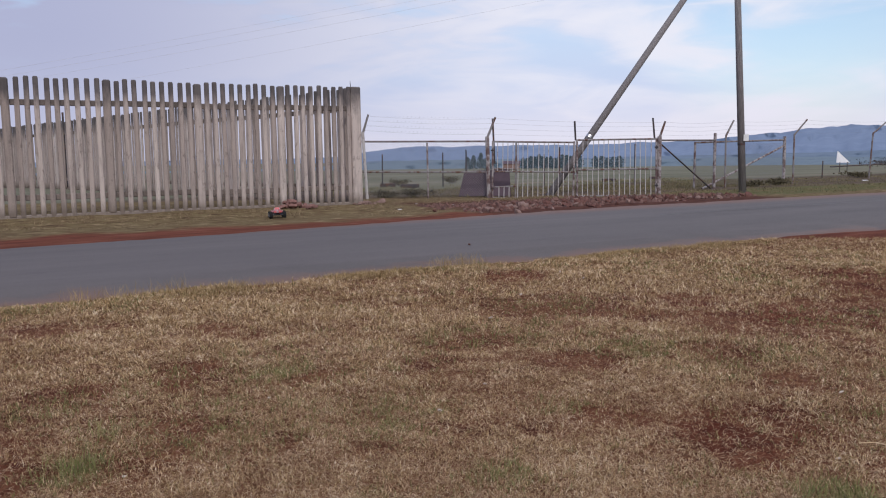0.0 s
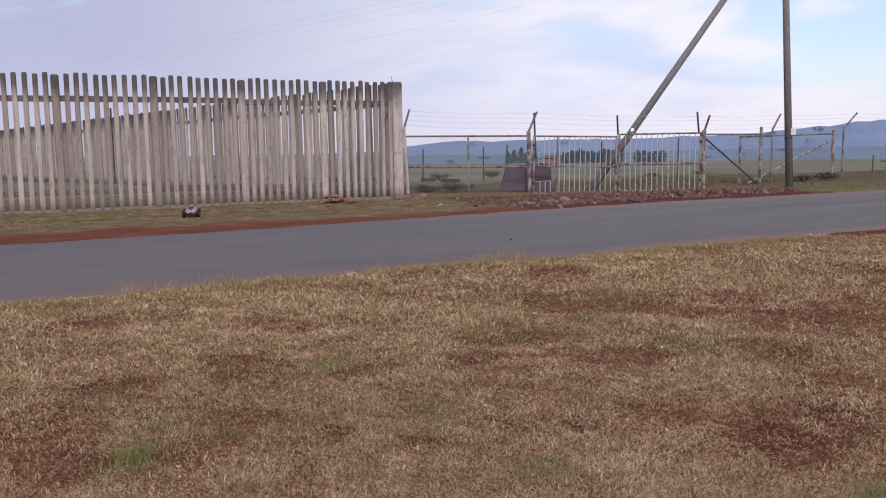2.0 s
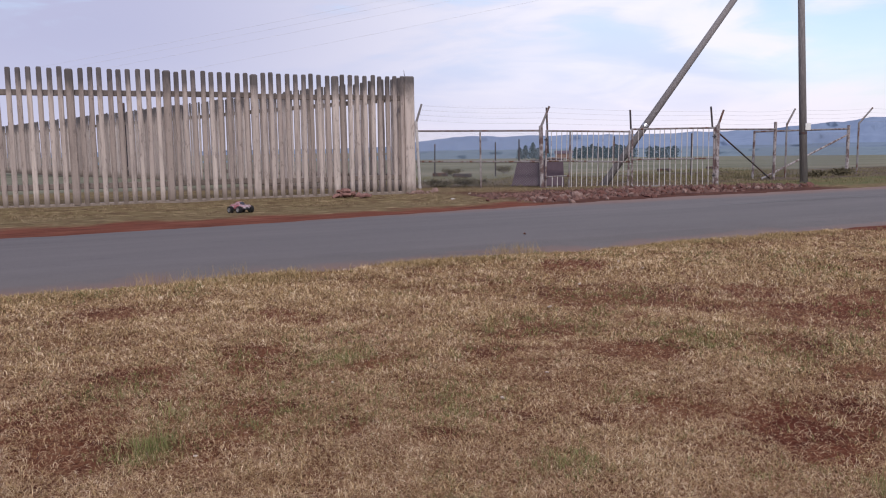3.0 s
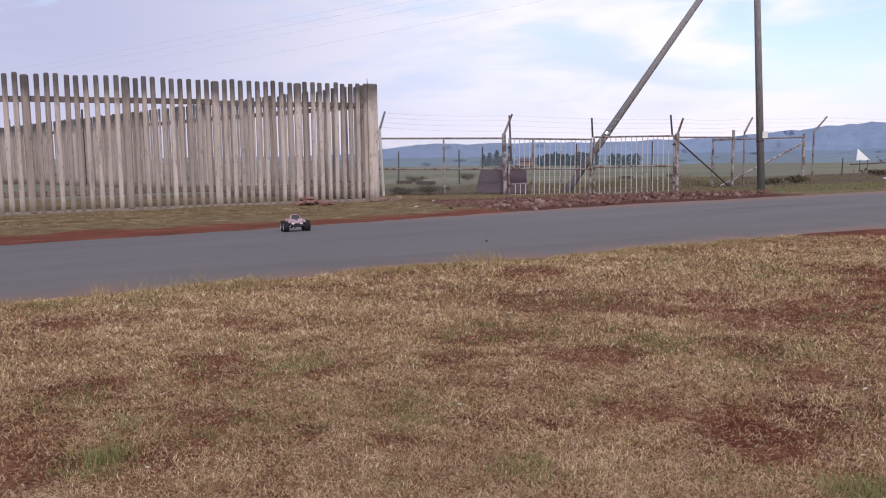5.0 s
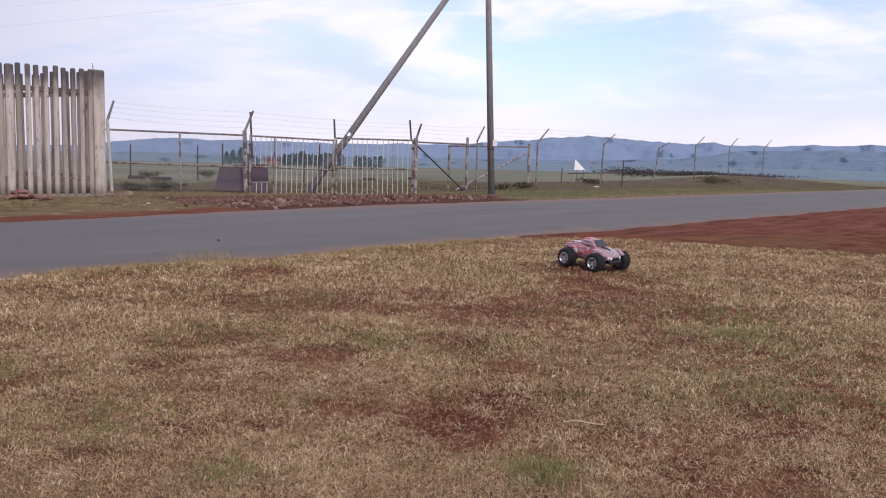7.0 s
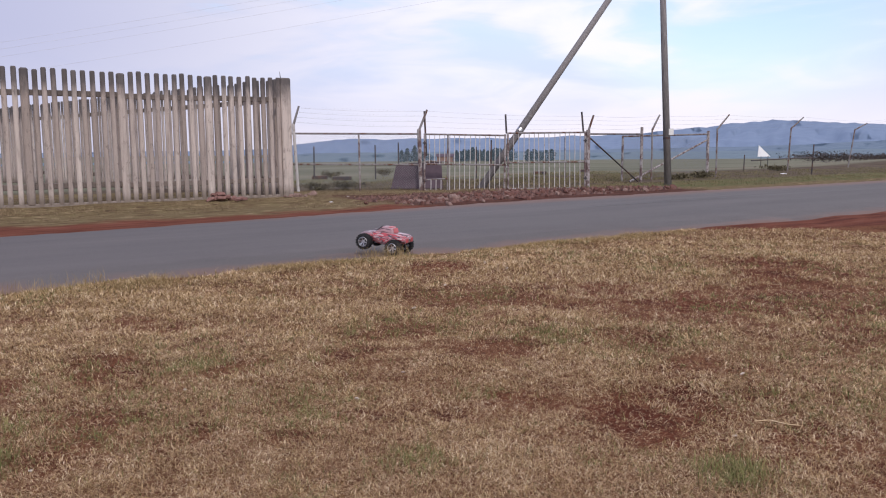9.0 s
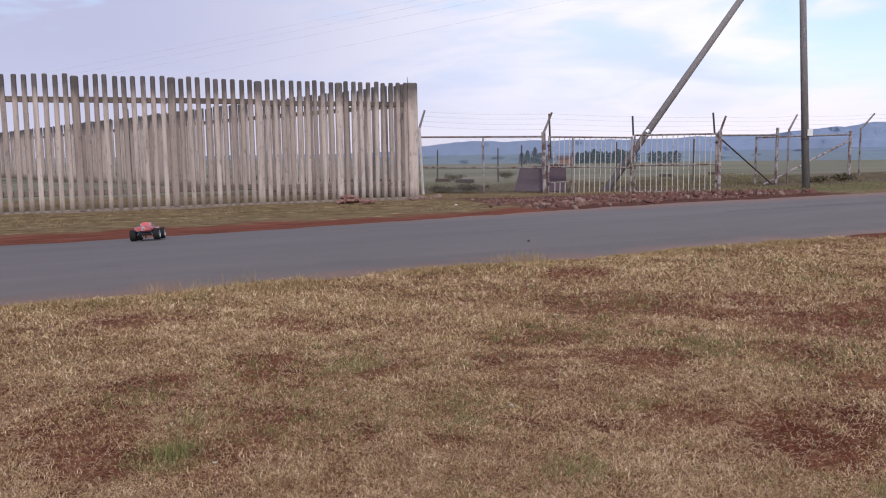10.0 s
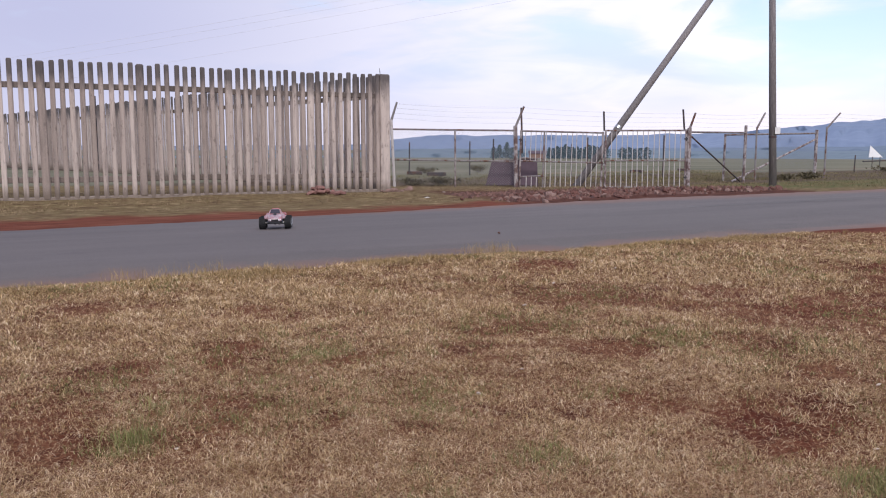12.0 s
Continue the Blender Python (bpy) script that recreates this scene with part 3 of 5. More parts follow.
build_netting_fence()
fence_post(GATE_POSE @ pose(0.06, -0.1, 0, 0, -2.6, 0), 1.98, 0.045, WHITE_RUST, (0.20, 0, 0.5), "white painted steel post with an angled arm")
fence_post(GATE_POSE @ pose(3.68, 0, 0, 0, -1.2, 0), 1.80, 0.062, RUST, (0.26, 0, 0.56), "thick rust-streaked gate post with a bent arm", "gate posts")
fence_post(GATE_POSE @ pose(8.76, 0, 0, 0, 0, 0), 1.74, 0.062, RUST, (0.16, 0, 0.44), "thick rust-streaked gate post with a bent arm", "gate posts")


def spikes():
    """Short straight uprights beside the gate posts that carry the barbed wire."""
    for s, z0, z1, lean in ((3.86, 1.0, 2.33, -0.05), (6.27, 1.65, 2.22, -0.03), (8.62, 1.65, 2.28, -0.06)):
        ob = thing("wire_stay", GATE_POSE @ pose(s, 0.03, 0), "thin dark steel stay above the gate", "stay", "stays above the gate")
        part("stay", tube((0, 0, z0), (lean, 0, z1), 0.028), DARK_STEEL, ob)


spikes()


def build_gate(m, width, count, side, label):
    g = thing("gate", m, label, "gate", "gate leaves")
    top, mid, low = 1.71, 0.83, 0.04
    for name, z, r in (("top_rail", top, 0.026), ("mid_rail", mid, 0.024), ("bottom_rail", low, 0.024)):
        x1 = width
        part(name, tube((0, 0, z), (x1, 0, z - 0.015), r), GREY_RUST, g)
    for x in (0.0, width):
        part("stile", tube((x, 0, low - 0.02), (x, 0, top + 0.02), 0.03), RUST, g)
    hx = 0.0 if side < 0 else width
    for z in (0.32, 1.45):
        bm = tube((hx, -0.03, z - 0.06), (hx, -0.03, z + 0.06), 0.014, seg=8)
        box((0.12, 0.012, 0.04), (hx, -0.036, z), 0.003, bm=bm)
        part("hinge", bm, DARK_STEEL, g)
    upper = link_mesh("bar", tube((0, 0, mid), (0, 0, top), 0.0125, seg=6), WHITE_RUST)
    lower = link_mesh("bar", tube((0, 0, low), (0, 0, mid), 0.0125, seg=6), WHITE_RUST)
    rr = random.Random(count)
    for i in range(1, count):
        x = width * i / count
        part("bar", upper, WHITE_RUST, g, at=pose(x, 0, 0, 0, rr.uniform(-0.8, 0.8), 0))
        if side < 0 and i < 5:
            continue
        part("bar", lower, WHITE_RUST, g, at=pose(x, 0, 0, 0, rr.uniform(-0.8, 0.8), 0))
    if side < 0:
        x = width * 4.6 / count
        part("inner_stile", tube((x, 0.01, low), (x, 0.01, top), 0.026), GREY_RUST, g)
        part("short_rail", tube((0.05, 0.01, 0.36), (x, 0.01, 0.40), 0.02), GREY_RUST, g)
        part("short_rail", tube((0.05, 0.01, 0.92), (x, 0.01, 0.90), 0.02), GREY_RUST, g)
        short = link_mesh("bar", tube((0, 0, 0), (0, 0, 0.37), 0.0125, seg=6), WHITE_RUST)
        for i in (1, 2, 3):
            part("bar", short, WHITE_RUST, g, at=pose(width * (i + 0.3) / count, 0, 0.0))
    return g


build_gate(GATE_POSE @ pose(3.78, 0, -0.06, 0, 1.0, 0), 2.42, 16, -1, "white barred steel gate leaf, bent and rusty")
build_gate(GATE_POSE @ pose(6.32, 0, -0.05, 0, -0.5, 0), 2.36, 15, 1, "white barred steel gate leaf with rusty frame")


def build_board():
    ob = thing("leaning_board", GATE_POSE @ pose(2.95, 0.45, 0.02, -8, 0, 0), "dark mauve metal sheet leaning behind the fence", "sheet")
    bm = bmesh.new()
    pts = [(-0.16, 0, 0), (1.42, 0, 0), (1.40, 0, 0.82), (0.02, 0, 0.74)]
    f = bm.faces.new([bm.verts.new(p) for p in pts])
    ex = bmesh.ops.extrude_face_region(bm, geom=[f])["geom"]
    bmesh.ops.translate(bm, vec=(0, 0.03, 0), verts=[g for g in ex if isinstance(g, bmesh.types.BMVert)])
    part("sheet", bm, BOARD, ob)
    part("edge_strip", tube((0.02, -0.01, 0.745), (1.40, -0.01, 0.825), 0.014, seg=6), GREY_RUST, ob)


build_board()


def build_gate_fittings():
    """Chain and padlock where the leaves meet."""
    ch = thing("gate_chain", GATE_POSE @ pose(6.26, -0.04, 0.82), "rusty chain with a padlock holding the gate leaves", "chain")
    for i in range(9):
        a = i / 9 * math.pi
        lk = bmesh.new()
        bmesh.ops.create_circle(lk, segments=8, radius=0.018)
        ring = [v.co.copy() for v in lk.verts]
        lk.free()
        m = pose(-0.09 * math.cos(a), 0, -0.12 * math.sin(a), 90 if i % 2 else 0, 0, 0)
        pts = [m @ p for p in ring]
        part("link", bars(list(zip(pts, pts[1:] + pts[:1])), 0.007), GREY_RUST, ch)
    lock = part("padlock", box((0.05, 0.025, 0.055), (0, -0.01, -0.16), 0.006), STEEL, ch, "small steel padlock")
    part("shackle", bars([((-0.016, -0.01, -0.135), (-0.016, -0.01, -0.105)), ((-0.016, -0.01, -0.105), (0.016, -0.01, -0.105)), ((0.016, -0.01, -0.105), (0.016, -0.01, -0.135))], 0.007), STEEL, lock)


build_gate_fittings()


def build_verge_litter():
    for x, y, w, rz in ((8.55, 16.9, 0.09, 20), (10.6, 17.9, 0.07, 70), (15.3, 18.6, 0.12, 10), (31.0, 20.2, 0.22, 40), (9.9, 18.6, 0.06, 0)):
        ob = thing("litter_scrap", pose(*on_ground(x, y), 0, 0, rz), "crumpled white scrap of litter in the grass", "litter", "white litter scraps")
        bm = bmesh.new()
        bmesh.ops.create_grid(bm, x_segments=4, y_segments=4, size=w / 2)
        for v in bm.verts:
            v.co.z = 0.02 + w * 0.35 * (0.5 + 0.5 * noise.noise(v.co * 30 + Vector((x, y, 0))))
        geo = bmesh.ops.solidify(bm, geom=bm.faces[:], thickness=0.003)
        part("scrap", bm, WHITE, ob)


build_verge_litter()


# side fence past the gate
def build_side_fence():
    f = thing("side_fence", pose(17.9, 18.22, 0), "leaning steel tube fence with a dark brace", "fence")
    a, b = (0.05, 0.02, 1.62), (4.12, 1.62, 1.66)
    part("top_rail", tube(a, b, 0.028), GREY_RUST, f)
    part("brace", tube((0.08, 0.03, 1.52), (3.85, 1.5, 0.04), 0.024), DARK_STEEL, f, "dark diagonal brace")
    part("end_post", tube((4.14, 1.62, -0.05), (4.2, 1.66, 1.9), 0.05), RUST, f)
    g = thing("gate", pose(22.2, 20.88, 0), "open grey tube gate with a diagonal brace", "gate")
    part("top_rail", tube((0, 0, 1.60), (5.33, 0.45, 1.70), 0.032), GREY_RUST, g)
    part("stile", tube((0, 0, 0.0), (0.02, 0, 1.62), 0.04), RUST, g)
    part("stile", tube((5.3, 0.42, -0.05), (5.34, 0.45, 1.83), 0.06), RUST, g)
    part("brace", tube((-0.2, -0.55, 0.0), (5.30, 0.44, 1.48), 0.036), RUST, g, "pale diagonal brace")
    bm = mesh_wires(5.2, 1.5, 0.09)
    part("netting", bm, WIRE, g, "thin wire netting", at=pose(0.05, 0.0, 0.02, 0, 0, 4.8))


build_side_fence()
fence_post(pose(23.1, 20.3, 0), 1.86, 0.03, GREY_RUST, (0.38, 0, 0.5), "thin grey fence post with an angled arm")
for x, y, h, ax, az, lean in ((27.8, 21.1, 1.93, 0.48, 0.54, 0), (35.1, 22.7, 2.05, 0.55, 0.5, 3), (43.6, 24.6, 2.1, 0.62, 0.4, 8), (50.4, 25.5, 2.35, 0.62, 0.6, 0), (58.2, 26.8, 2.45, 0.66, 0.68, 0), (66.4, 27.7, 2.55, 0.66, 0.68, 0)):
    fence_post(pose(x, y, 0, 0, lean, -30), h, 0.034, GREY_RUST, (ax, 0, az), "thin grey fence post with an angled arm")


def build_barbed_wire():
    """Strands from arm to arm, with small barbs."""
    tips = [(Vector((10.26, 22.5, 1.98)), Vector((10.44, 22.4, 2.45))), (Vector((13.45, 20.69, 1.82)), Vector((13.66, 20.57, 2.34))),
            (Vector((17.9, 18.2, 1.74)), Vector((18.02, 18.12, 2.16))), (Vector((23.1, 20.3, 1.86)), Vector((23.48, 20.3, 2.34))),
            (Vector((27.8, 21.1, 1.93)), Vector((28.28, 20.9, 2.46))), (Vector((35.2, 22.7, 2.05)), Vector((35.8, 22.4, 2.55))),
            (Vector((43.9, 24.5, 2.1)), Vector((44.6, 24.1, 2.5))), (Vector((50.4, 25.5, 2.35)), Vector((51.0, 25.2, 2.95))),
            (Vector((58.2, 26.8, 2.45)), Vector((58.8, 26.5, 3.1))), (Vector((66.4, 27.7, 2.55)), Vector((67.0, 27.4, 3.2)))]
    for k in (0.1, 0.4, 0.7, 0.97):
        pairs = []
        for (a0, a1), (b0, b1) in zip(tips, tips[1:]):
            p, q = a0.lerp(a1, k), b0.lerp(b1, k)
            n = 10
            pts = [p.lerp(q, i / n) - Vector((0, 0, 0.05 * 4 * (i / n) * (1 - i / n))) for i in range(n + 1)]
            pairs += list(zip(pts, pts[1:]))
            if (q - p).length < 4:
                for i in range(int((q - p).length / 0.12)):
                    c = p.lerp(q, i * 0.12 / (q - p).length)
                    pairs.append((c + Vector((0.01, 0, 0.018)), c - Vector((0.01, 0, 0.018))))
        ob = tagged(part("barbed_wire", bars(pairs, 0.0035), WIRE), "strand of rusty barbed wire between post arms", "barbed wire", "barbed wire strands")


build_barbed_wire()


def build_stakes():
    for x, y, h, lean in ((14.8, 30.8, 1.36, 1), (17.0, 29.6, 1.40, 0), (15.8, 25.8, 1.46, 0), (18.65, 24.0, 1.52, 1), (22.5, 24.2, 1.62, 0), (35.3, 25.2, 0.80, 2), (32.35, 19.8, 1.26, 4), (13.1, 33.5, 1.2, 0), (20.6, 27.5, 1.3, 0)):
        ob = thing("fence_stake", pose(x, y, -0.2, 0, lean, 0), "thin black steel fence stake in the grass", "stake", "black stakes behind the fence")
        part("stake", tube((0, 0, 0), (0, 0, h + 0.2), 0.03, 0.026, 7), DARK_STEEL, ob)
    f = thing("low_rail_fence", pose(36, 25.4, 0), "low dark rail on stakes at the field edge", "fence")
    part("rail", tube((0.2, 0, 0.5), (9, 2.0, 0.55), 0.03, seg=6), DARK_STEEL, f)


build_stakes()


# ---------------------------------------------------------------- poles and cables
def build_poles():
    p = thing("utility_pole", pose(20.95, 17.7, -0.1, 0, 0, 0), "tall dark wooden utility pole by the roadside", "pole")
    part("shaft", tube((0, 0, 0), (-0.25, 0.38, 9.4), 0.115, 0.085, 18), WOOD, p, smooth=True)
    part("notice_plate", box((0.16, 0.012, 0.2), (-0.03, -0.06, 1.78), 0.003, pose(0, 0, 0, 0, 0, -30) @ pose(0.05, -0.06, 0)), INSULATOR, p, "small pale plate")
    part("iron_band", tube((-0.042, 0.063, 1.55), (-0.044, 0.066, 1.62), 0.116, 0.116, 18), DARK_STEEL, p)
    s = thing("pole_strut", pose(15.43, 20.5, -0.15), "leaning wooden strut bracing the utility pole", "strut")
    part("shaft", tube((0, 0, 0), (6.80, -1.14, 8.75), 0.115, 0.09, 18), WOOD, s, smooth=True)
    part("iron_band", tube((1.467, -0.246, 1.888), (1.525, -0.256, 1.963), 0.116, 0.116, 16), STEEL, s, "bright metal band")
    f = thing("utility_pole", pose(-1.6, 33.5, -0.1), "old leaning timber pole with a loose wire behind the fence", "pole")
    part("shaft", tube((0, 0, 0), (-0.12, 0.85, 6.35), 0.13, 0.10, 14), WOOD, f, smooth=True)
    loop = [(-0.16, 0.8, 5.9), (-0.42, 0.75, 5.3), (-0.36, 0.72, 4.7), (-0.1, 0.62, 4.3)]
    part("loose_wire", bars(list(zip(loop, loop[1:])), 0.02), CABLE, f, "hanging loop of wire")


build_poles()


def build_cables():
    """Overhead lines far over the enclosure."""
    for dz, dy, sag in ((0, 0, 0.3), (0.45, 0, 0.3), (-0.5, 0, 0.35), (-1.7, 0, 0.4)):
        a, b = (0.5, 70.0 + dy, 7.1 + dz), (52, 41.5 + dy, 17.5 + dz)
        a, b = Vector(a), Vector(b)
        n = 24
        pts = [a.lerp(b, i / n) - Vector((0, 0, sag * 4 * (i / n) * (1 - i / n))) for i in range(n + 1)]
        tagged(part("overhead_cable", bars(list(zip(pts, pts[1:])), 0.008), CABLE), "thin grey overhead power line", "cable", "overhead cables")


build_cables()


# ---------------------------------------------------------------- rubble
def stone_mesh(seed, mat):
    bm = bmesh.new()
    bmesh.ops.create_icosphere(bm, subdivisions=1, radius=0.5)
    rr = random.Random(seed)
    for v in bm.verts:
        v.co *= rr.uniform(0.62, 1.1)
        v.co.z *= 0.7
    return link_mesh("stone", bm, mat)


PALE_STONE = stone_mesh(30, mat_plain("pale_pebble", (0.55, 0.46, 0.39), 0.9, 0, 0.25, 8))
STONES = [stone_mesh(i, STONE_RED if i % 3 else STONE_GREY) for i in range(9)]


def heap(name, label, places, count, size, seed, centre, kinds=None):
    """A spread of loose stones inside a strip of ground: places gives (x, y, spread) knots."""
    rr = random.Random(seed)
    ob = thing(name, pose(*centre, 0), label, "rubble")
    for i in range(count):
        k = rr.randrange(len(places) - 1)
        u = rr.random()
        a, b = places[k], places[k + 1]
        s = a[2] + (b[2] - a[2]) * u
        x, y = a[0] + (b[0] - a[0]) * u + rr.gauss(0, s * 0.45), a[1] + (b[1] - a[1]) * u + rr.gauss(0, s * 0.5)
        d = size * rr.uniform(0.35, 1.0) ** 1.5 * (1.35 if rr.random() < 0.1 else 1)
        st = part("stone", rr.choice(kinds or STONES), STONE_RED, ob)
        st.matrix_basis = Matrix.LocRotScale(Vector(on_ground(x, y, d * 0.12)) - Vector((*centre, 0)), Euler((rr.random(), rr.random(), rr.random() * 6)), (d, d * rr.uniform(0.6, 1), d * rr.uniform(0.5, 0.9)))
    return ob


heap("rubble_strip", "broken red stones heaped along the gate", [(9.9, 15.6, 0.7), (12.0, 16.2, 1.2), (14.2, 16.6, 1.2), (16.5, 16.3, 0.9), (19.2, 16.3, 0.4)], 210, 0.27, 4, (14, 17))

heap("rubble_pile", "crumbled concrete lumps at the fence corner", [(8.95, 19.95, 0.15), (9.25, 20.15, 0.25), (9.6, 20.3, 0.25)], 34, 0.24, 8, (9.2, 20.1), STONES[::3])


def build_bricks():
    ob = thing("brick_heap", pose(*on_ground(6.9, 19.5)), "small heap of broken red bricks in the verge grass", "bricks")
    me = link_mesh("brick", box((0.19, 0.095, 0.065), bevel=0.008), BRICK_RED)
    rr = random.Random(3)
    for i in range(20):
        x = rr.gauss(0, 0.17)
        part("brick", me, BRICK_RED, ob, at=pose(x, rr.gauss(0, 0.13), 0.035 + max(0, 0.15 - abs(x) * 0.6) * rr.random(), rr.uniform(-30, 30), rr.uniform(-30, 30), rr.uniform(0, 180)))
    for i in range(7):
        part("brick", me, BRICK_RED, ob, at=pose(rr.uniform(0.25, 0.6), rr.gauss(-0.1, 0.12), 0.03, rr.uniform(-10, 10), rr.uniform(-10, 10), rr.uniform(0, 180)))


build_bricks()


# ---------------------------------------------------------------- plants
def blades(name, x, y, height, width, flat, mat, label, seed, category="grass"):
    """Many bent grass blades at the given places."""
    g = np.random.default_rng(seed)
    n = len(x)
    ang = g.uniform(0, 2 * np.pi, n)
    lean = g.uniform(flat[0], flat[1], n)          # from upright, in radians
    h = height * g.uniform(0.4, 1.2, n)
    w = width * g.uniform(0.7, 1.3, n)
    d = np.stack([np.cos(ang), np.sin(ang), np.zeros(n)], 1)
    bend = g.uniform(-0.7, 0.7, n)
    d2 = np.stack([np.cos(ang + bend), np.sin(ang + bend), np.zeros(n)], 1)
    side = np.stack([-np.sin(ang), np.cos(ang), np.zeros(n)], 1)
    up = np.array([0, 0, 1.0])
    root = np.stack([x, y, ground_z(x, y) - 0.002], 1)
    l1 = lean * 0.65
    m1 = root + (d * np.sin(l1)[:, None] + up * np.cos(l1)[:, None]) * (h * 0.5)[:, None]
    l2 = np.minimum(lean * 1.3, 1.7)
    tip = m1 + (d2 * np.sin(l2)[:, None] + up * np.cos(l2)[:, None]) * (h * 0.5)[:, None]
    s = side * (w / 2)[:, None]
    verts = slope(np.stack([root, m1 + s, m1 - s, tip], 1).reshape(-1, 3))
    b = np.arange(n)[:, None] * 4
    tri = np.concatenate([b + [0, 1, 2], b + [2, 1, 3]], 1).reshape(-1)
    ob = new(name, raw_mesh(name, verts, tri, 3, mat))
    return tagged(ob, label, category, kind="stuff")


def patch_noise(x, y, scale, seed):
    """A smooth uneven field between about 0 and 1."""
    g = np.random.default_rng(seed)
    v = np.zeros_like(x)
    for i in range(14):
        a, f = g.uniform(0, 2 * np.pi), scale * g.uniform(0.5, 2.2)
        v += np.sin(f * (x * np.cos(a) + y * np.sin(a)) + g.uniform(0, 6.3)) / 14 ** 0.5
    return 0.5 + 0.5 * v / 1.4


# bare red soil: x, y, radius
BARE = [(0.45, 2.99, 0.17), (0.09, 3.1, 0.15), (0.75, 3.26, 0.17), (0.33, 4.06, 0.19), (0.37, 5.83, 0.31), (0.91, 4.1, 0.23), (1.26, 5.17, 0.28), (2.01, 3.57, 0.18),
        (2.54, 4.02, 0.24), (1.42, 3.64, 0.15), (3.51, 4.59, 0.46), (4.23, 6.04, 0.29), (2.69, 3.27, 0.26), (2.2, 2.55, 0.15), (1.9, 2.61, 0.13), (1.55, 2.71, 0.12),
        (2.57, 2.18, 0.26), (4.19, 3.52, 0.38), (3.33, 3.0, 0.23), (4.12, 3.16, 0.29), (4.64, 4.39, 0.35), (3.25, 2.51, 0.2), (5.06, 3.53, 0.4), (5.55, 3.47, 0.43),
        (2.4, 1.91, 0.14), (1.97, 2.15, 0.09), (1.22, 2.69, 0.1), (0.95, 2.92, 0.08), (5.75, 2.85, 0.5), (6.6, 4.1, 0.5)]
# green growth: x, y, radius, amount
GREEN = [(0.27, 3.06, 0.1, 1.0), (0.2, 3.91, 0.2, 0.5), (1.0, 6.9, 0.45, 0.5), (1.27, 3.86, 0.1, 0.6), (3.11, 3.33, 0.13, 0.6), (3.6, 2.79, 0.14, 0.4), (1.48, 2.2, 0.1, 0.7),
         (2.3, 1.53, 0.1, 1.3), (2.98, 1.8, 0.18, 0.4), (1.45, 2.9, 0.13, 0.3), (0.41, 3.4, 0.14, 0.4), (6.18, 5.5, 0.42, 0.4), (2.13, 2.76, 0.08, 0.4), (4.02, 6.7, 0.4, 0.5),
         (4.92, 2.04, 0.34, 1.0), (3.76, 1.36, 0.21, 0.6), (3.35, 1.66, 0.2, 0.5), (1.45, 3.14, 0.14, 0.3), (5.72, 4.64, 0.24, 0.5), (0.2, 6.8, 0.3, 0.4), (3.9, 1.95, 0.45, 0.6), (5.5, 2.4, 0.5, 0.6)]


def lattice(x, y, cell, seed, octaves=3):
    """Uneven values between 0 and 1 with lumps of the given size, in metres."""
    out, total = np.zeros_like(x), 0.0
    for o in range(octaves):
        g = np.random.default_rng(seed * 31 + o).random((256, 256))
        u, v = x / cell + 17.3 * o, y / cell + 5.7 * o
        i, j = np.floor(u).astype(int), np.floor(v).astype(int)
        fu, fv = u - i, v - j
        fu, fv = fu * fu * (3 - 2 * fu), fv * fv * (3 - 2 * fv)
        i, j, i1, j1 = i % 256, j % 256, (i + 1) % 256, (j + 1) % 256
        k = 0.55 ** o
        out += k * ((g[i, j] * (1 - fu) + g[i1, j] * fu) * (1 - fv) + (g[i, j1] * (1 - fu) + g[i1, j1] * fu) * fv)
        total += k
        cell *= 0.45
    return out / total


def lawn_cover(x, y):
    """How much of the soil the dry grass hides, 0 to 1."""
    edge = x + 0.25 * (lattice(x, y, 0.22, 71) - 0.5), y + 0.25 * (lattice(x, y, 0.22, 72) - 0.5)
    c = 0.98 + 1.5 * (lattice(x, y, 0.9, 51) - 0.5) + 1.5 * (lattice(x, y, 0.22, 52) - 0.5)
    c += 0.55 * np.exp(-((x - 1.8) ** 2 + (y - 3.0) ** 2) / 1.8) - 0.75 * np.exp(-((x - 4.3) ** 2 + (y - 2.3) ** 2) / 2.6)
    for bx, by, br in BARE:
        c -= 1.15 * np.exp(-(((edge[0] - bx) ** 2 + (edge[1] - by) ** 2) / (1.15 * br) ** 2) ** 1.5)
    return np.clip(c, 0.06, 1)


def on_lawn(x, y):
    rim = 6.95 + 0.14 * np.sin(2.3 * x) + 0.09 * np.sin(5.1 * x) + 0.3 * (lattice(x, y * 0, 0.35, 77) - 0.5)
    return (y < rim) & (y > 0.5) & ~((x > 8.7) & (y + 0.42 * (x - 8.9) > 6.45 + 0.5 * (lattice(x, y, 0.4, 78) - 0.5)))


def fan(g, n, r0, r1):
    """Places spread over the lawn, thinning with distance."""
    r = r0 + (r1 - r0) * g.random(n) ** 1.35
    a = g.uniform(radians(-20), radians(78), n)
    return r * np.sin(a), r * np.cos(a)


def tufts(g, x, y, each, spread):
    """Several roots round each place."""
    x, y = np.repeat(x, each), np.repeat(y, each)
    return x + g.normal(0, spread, len(x)), y + g.normal(0, spread, len(y))


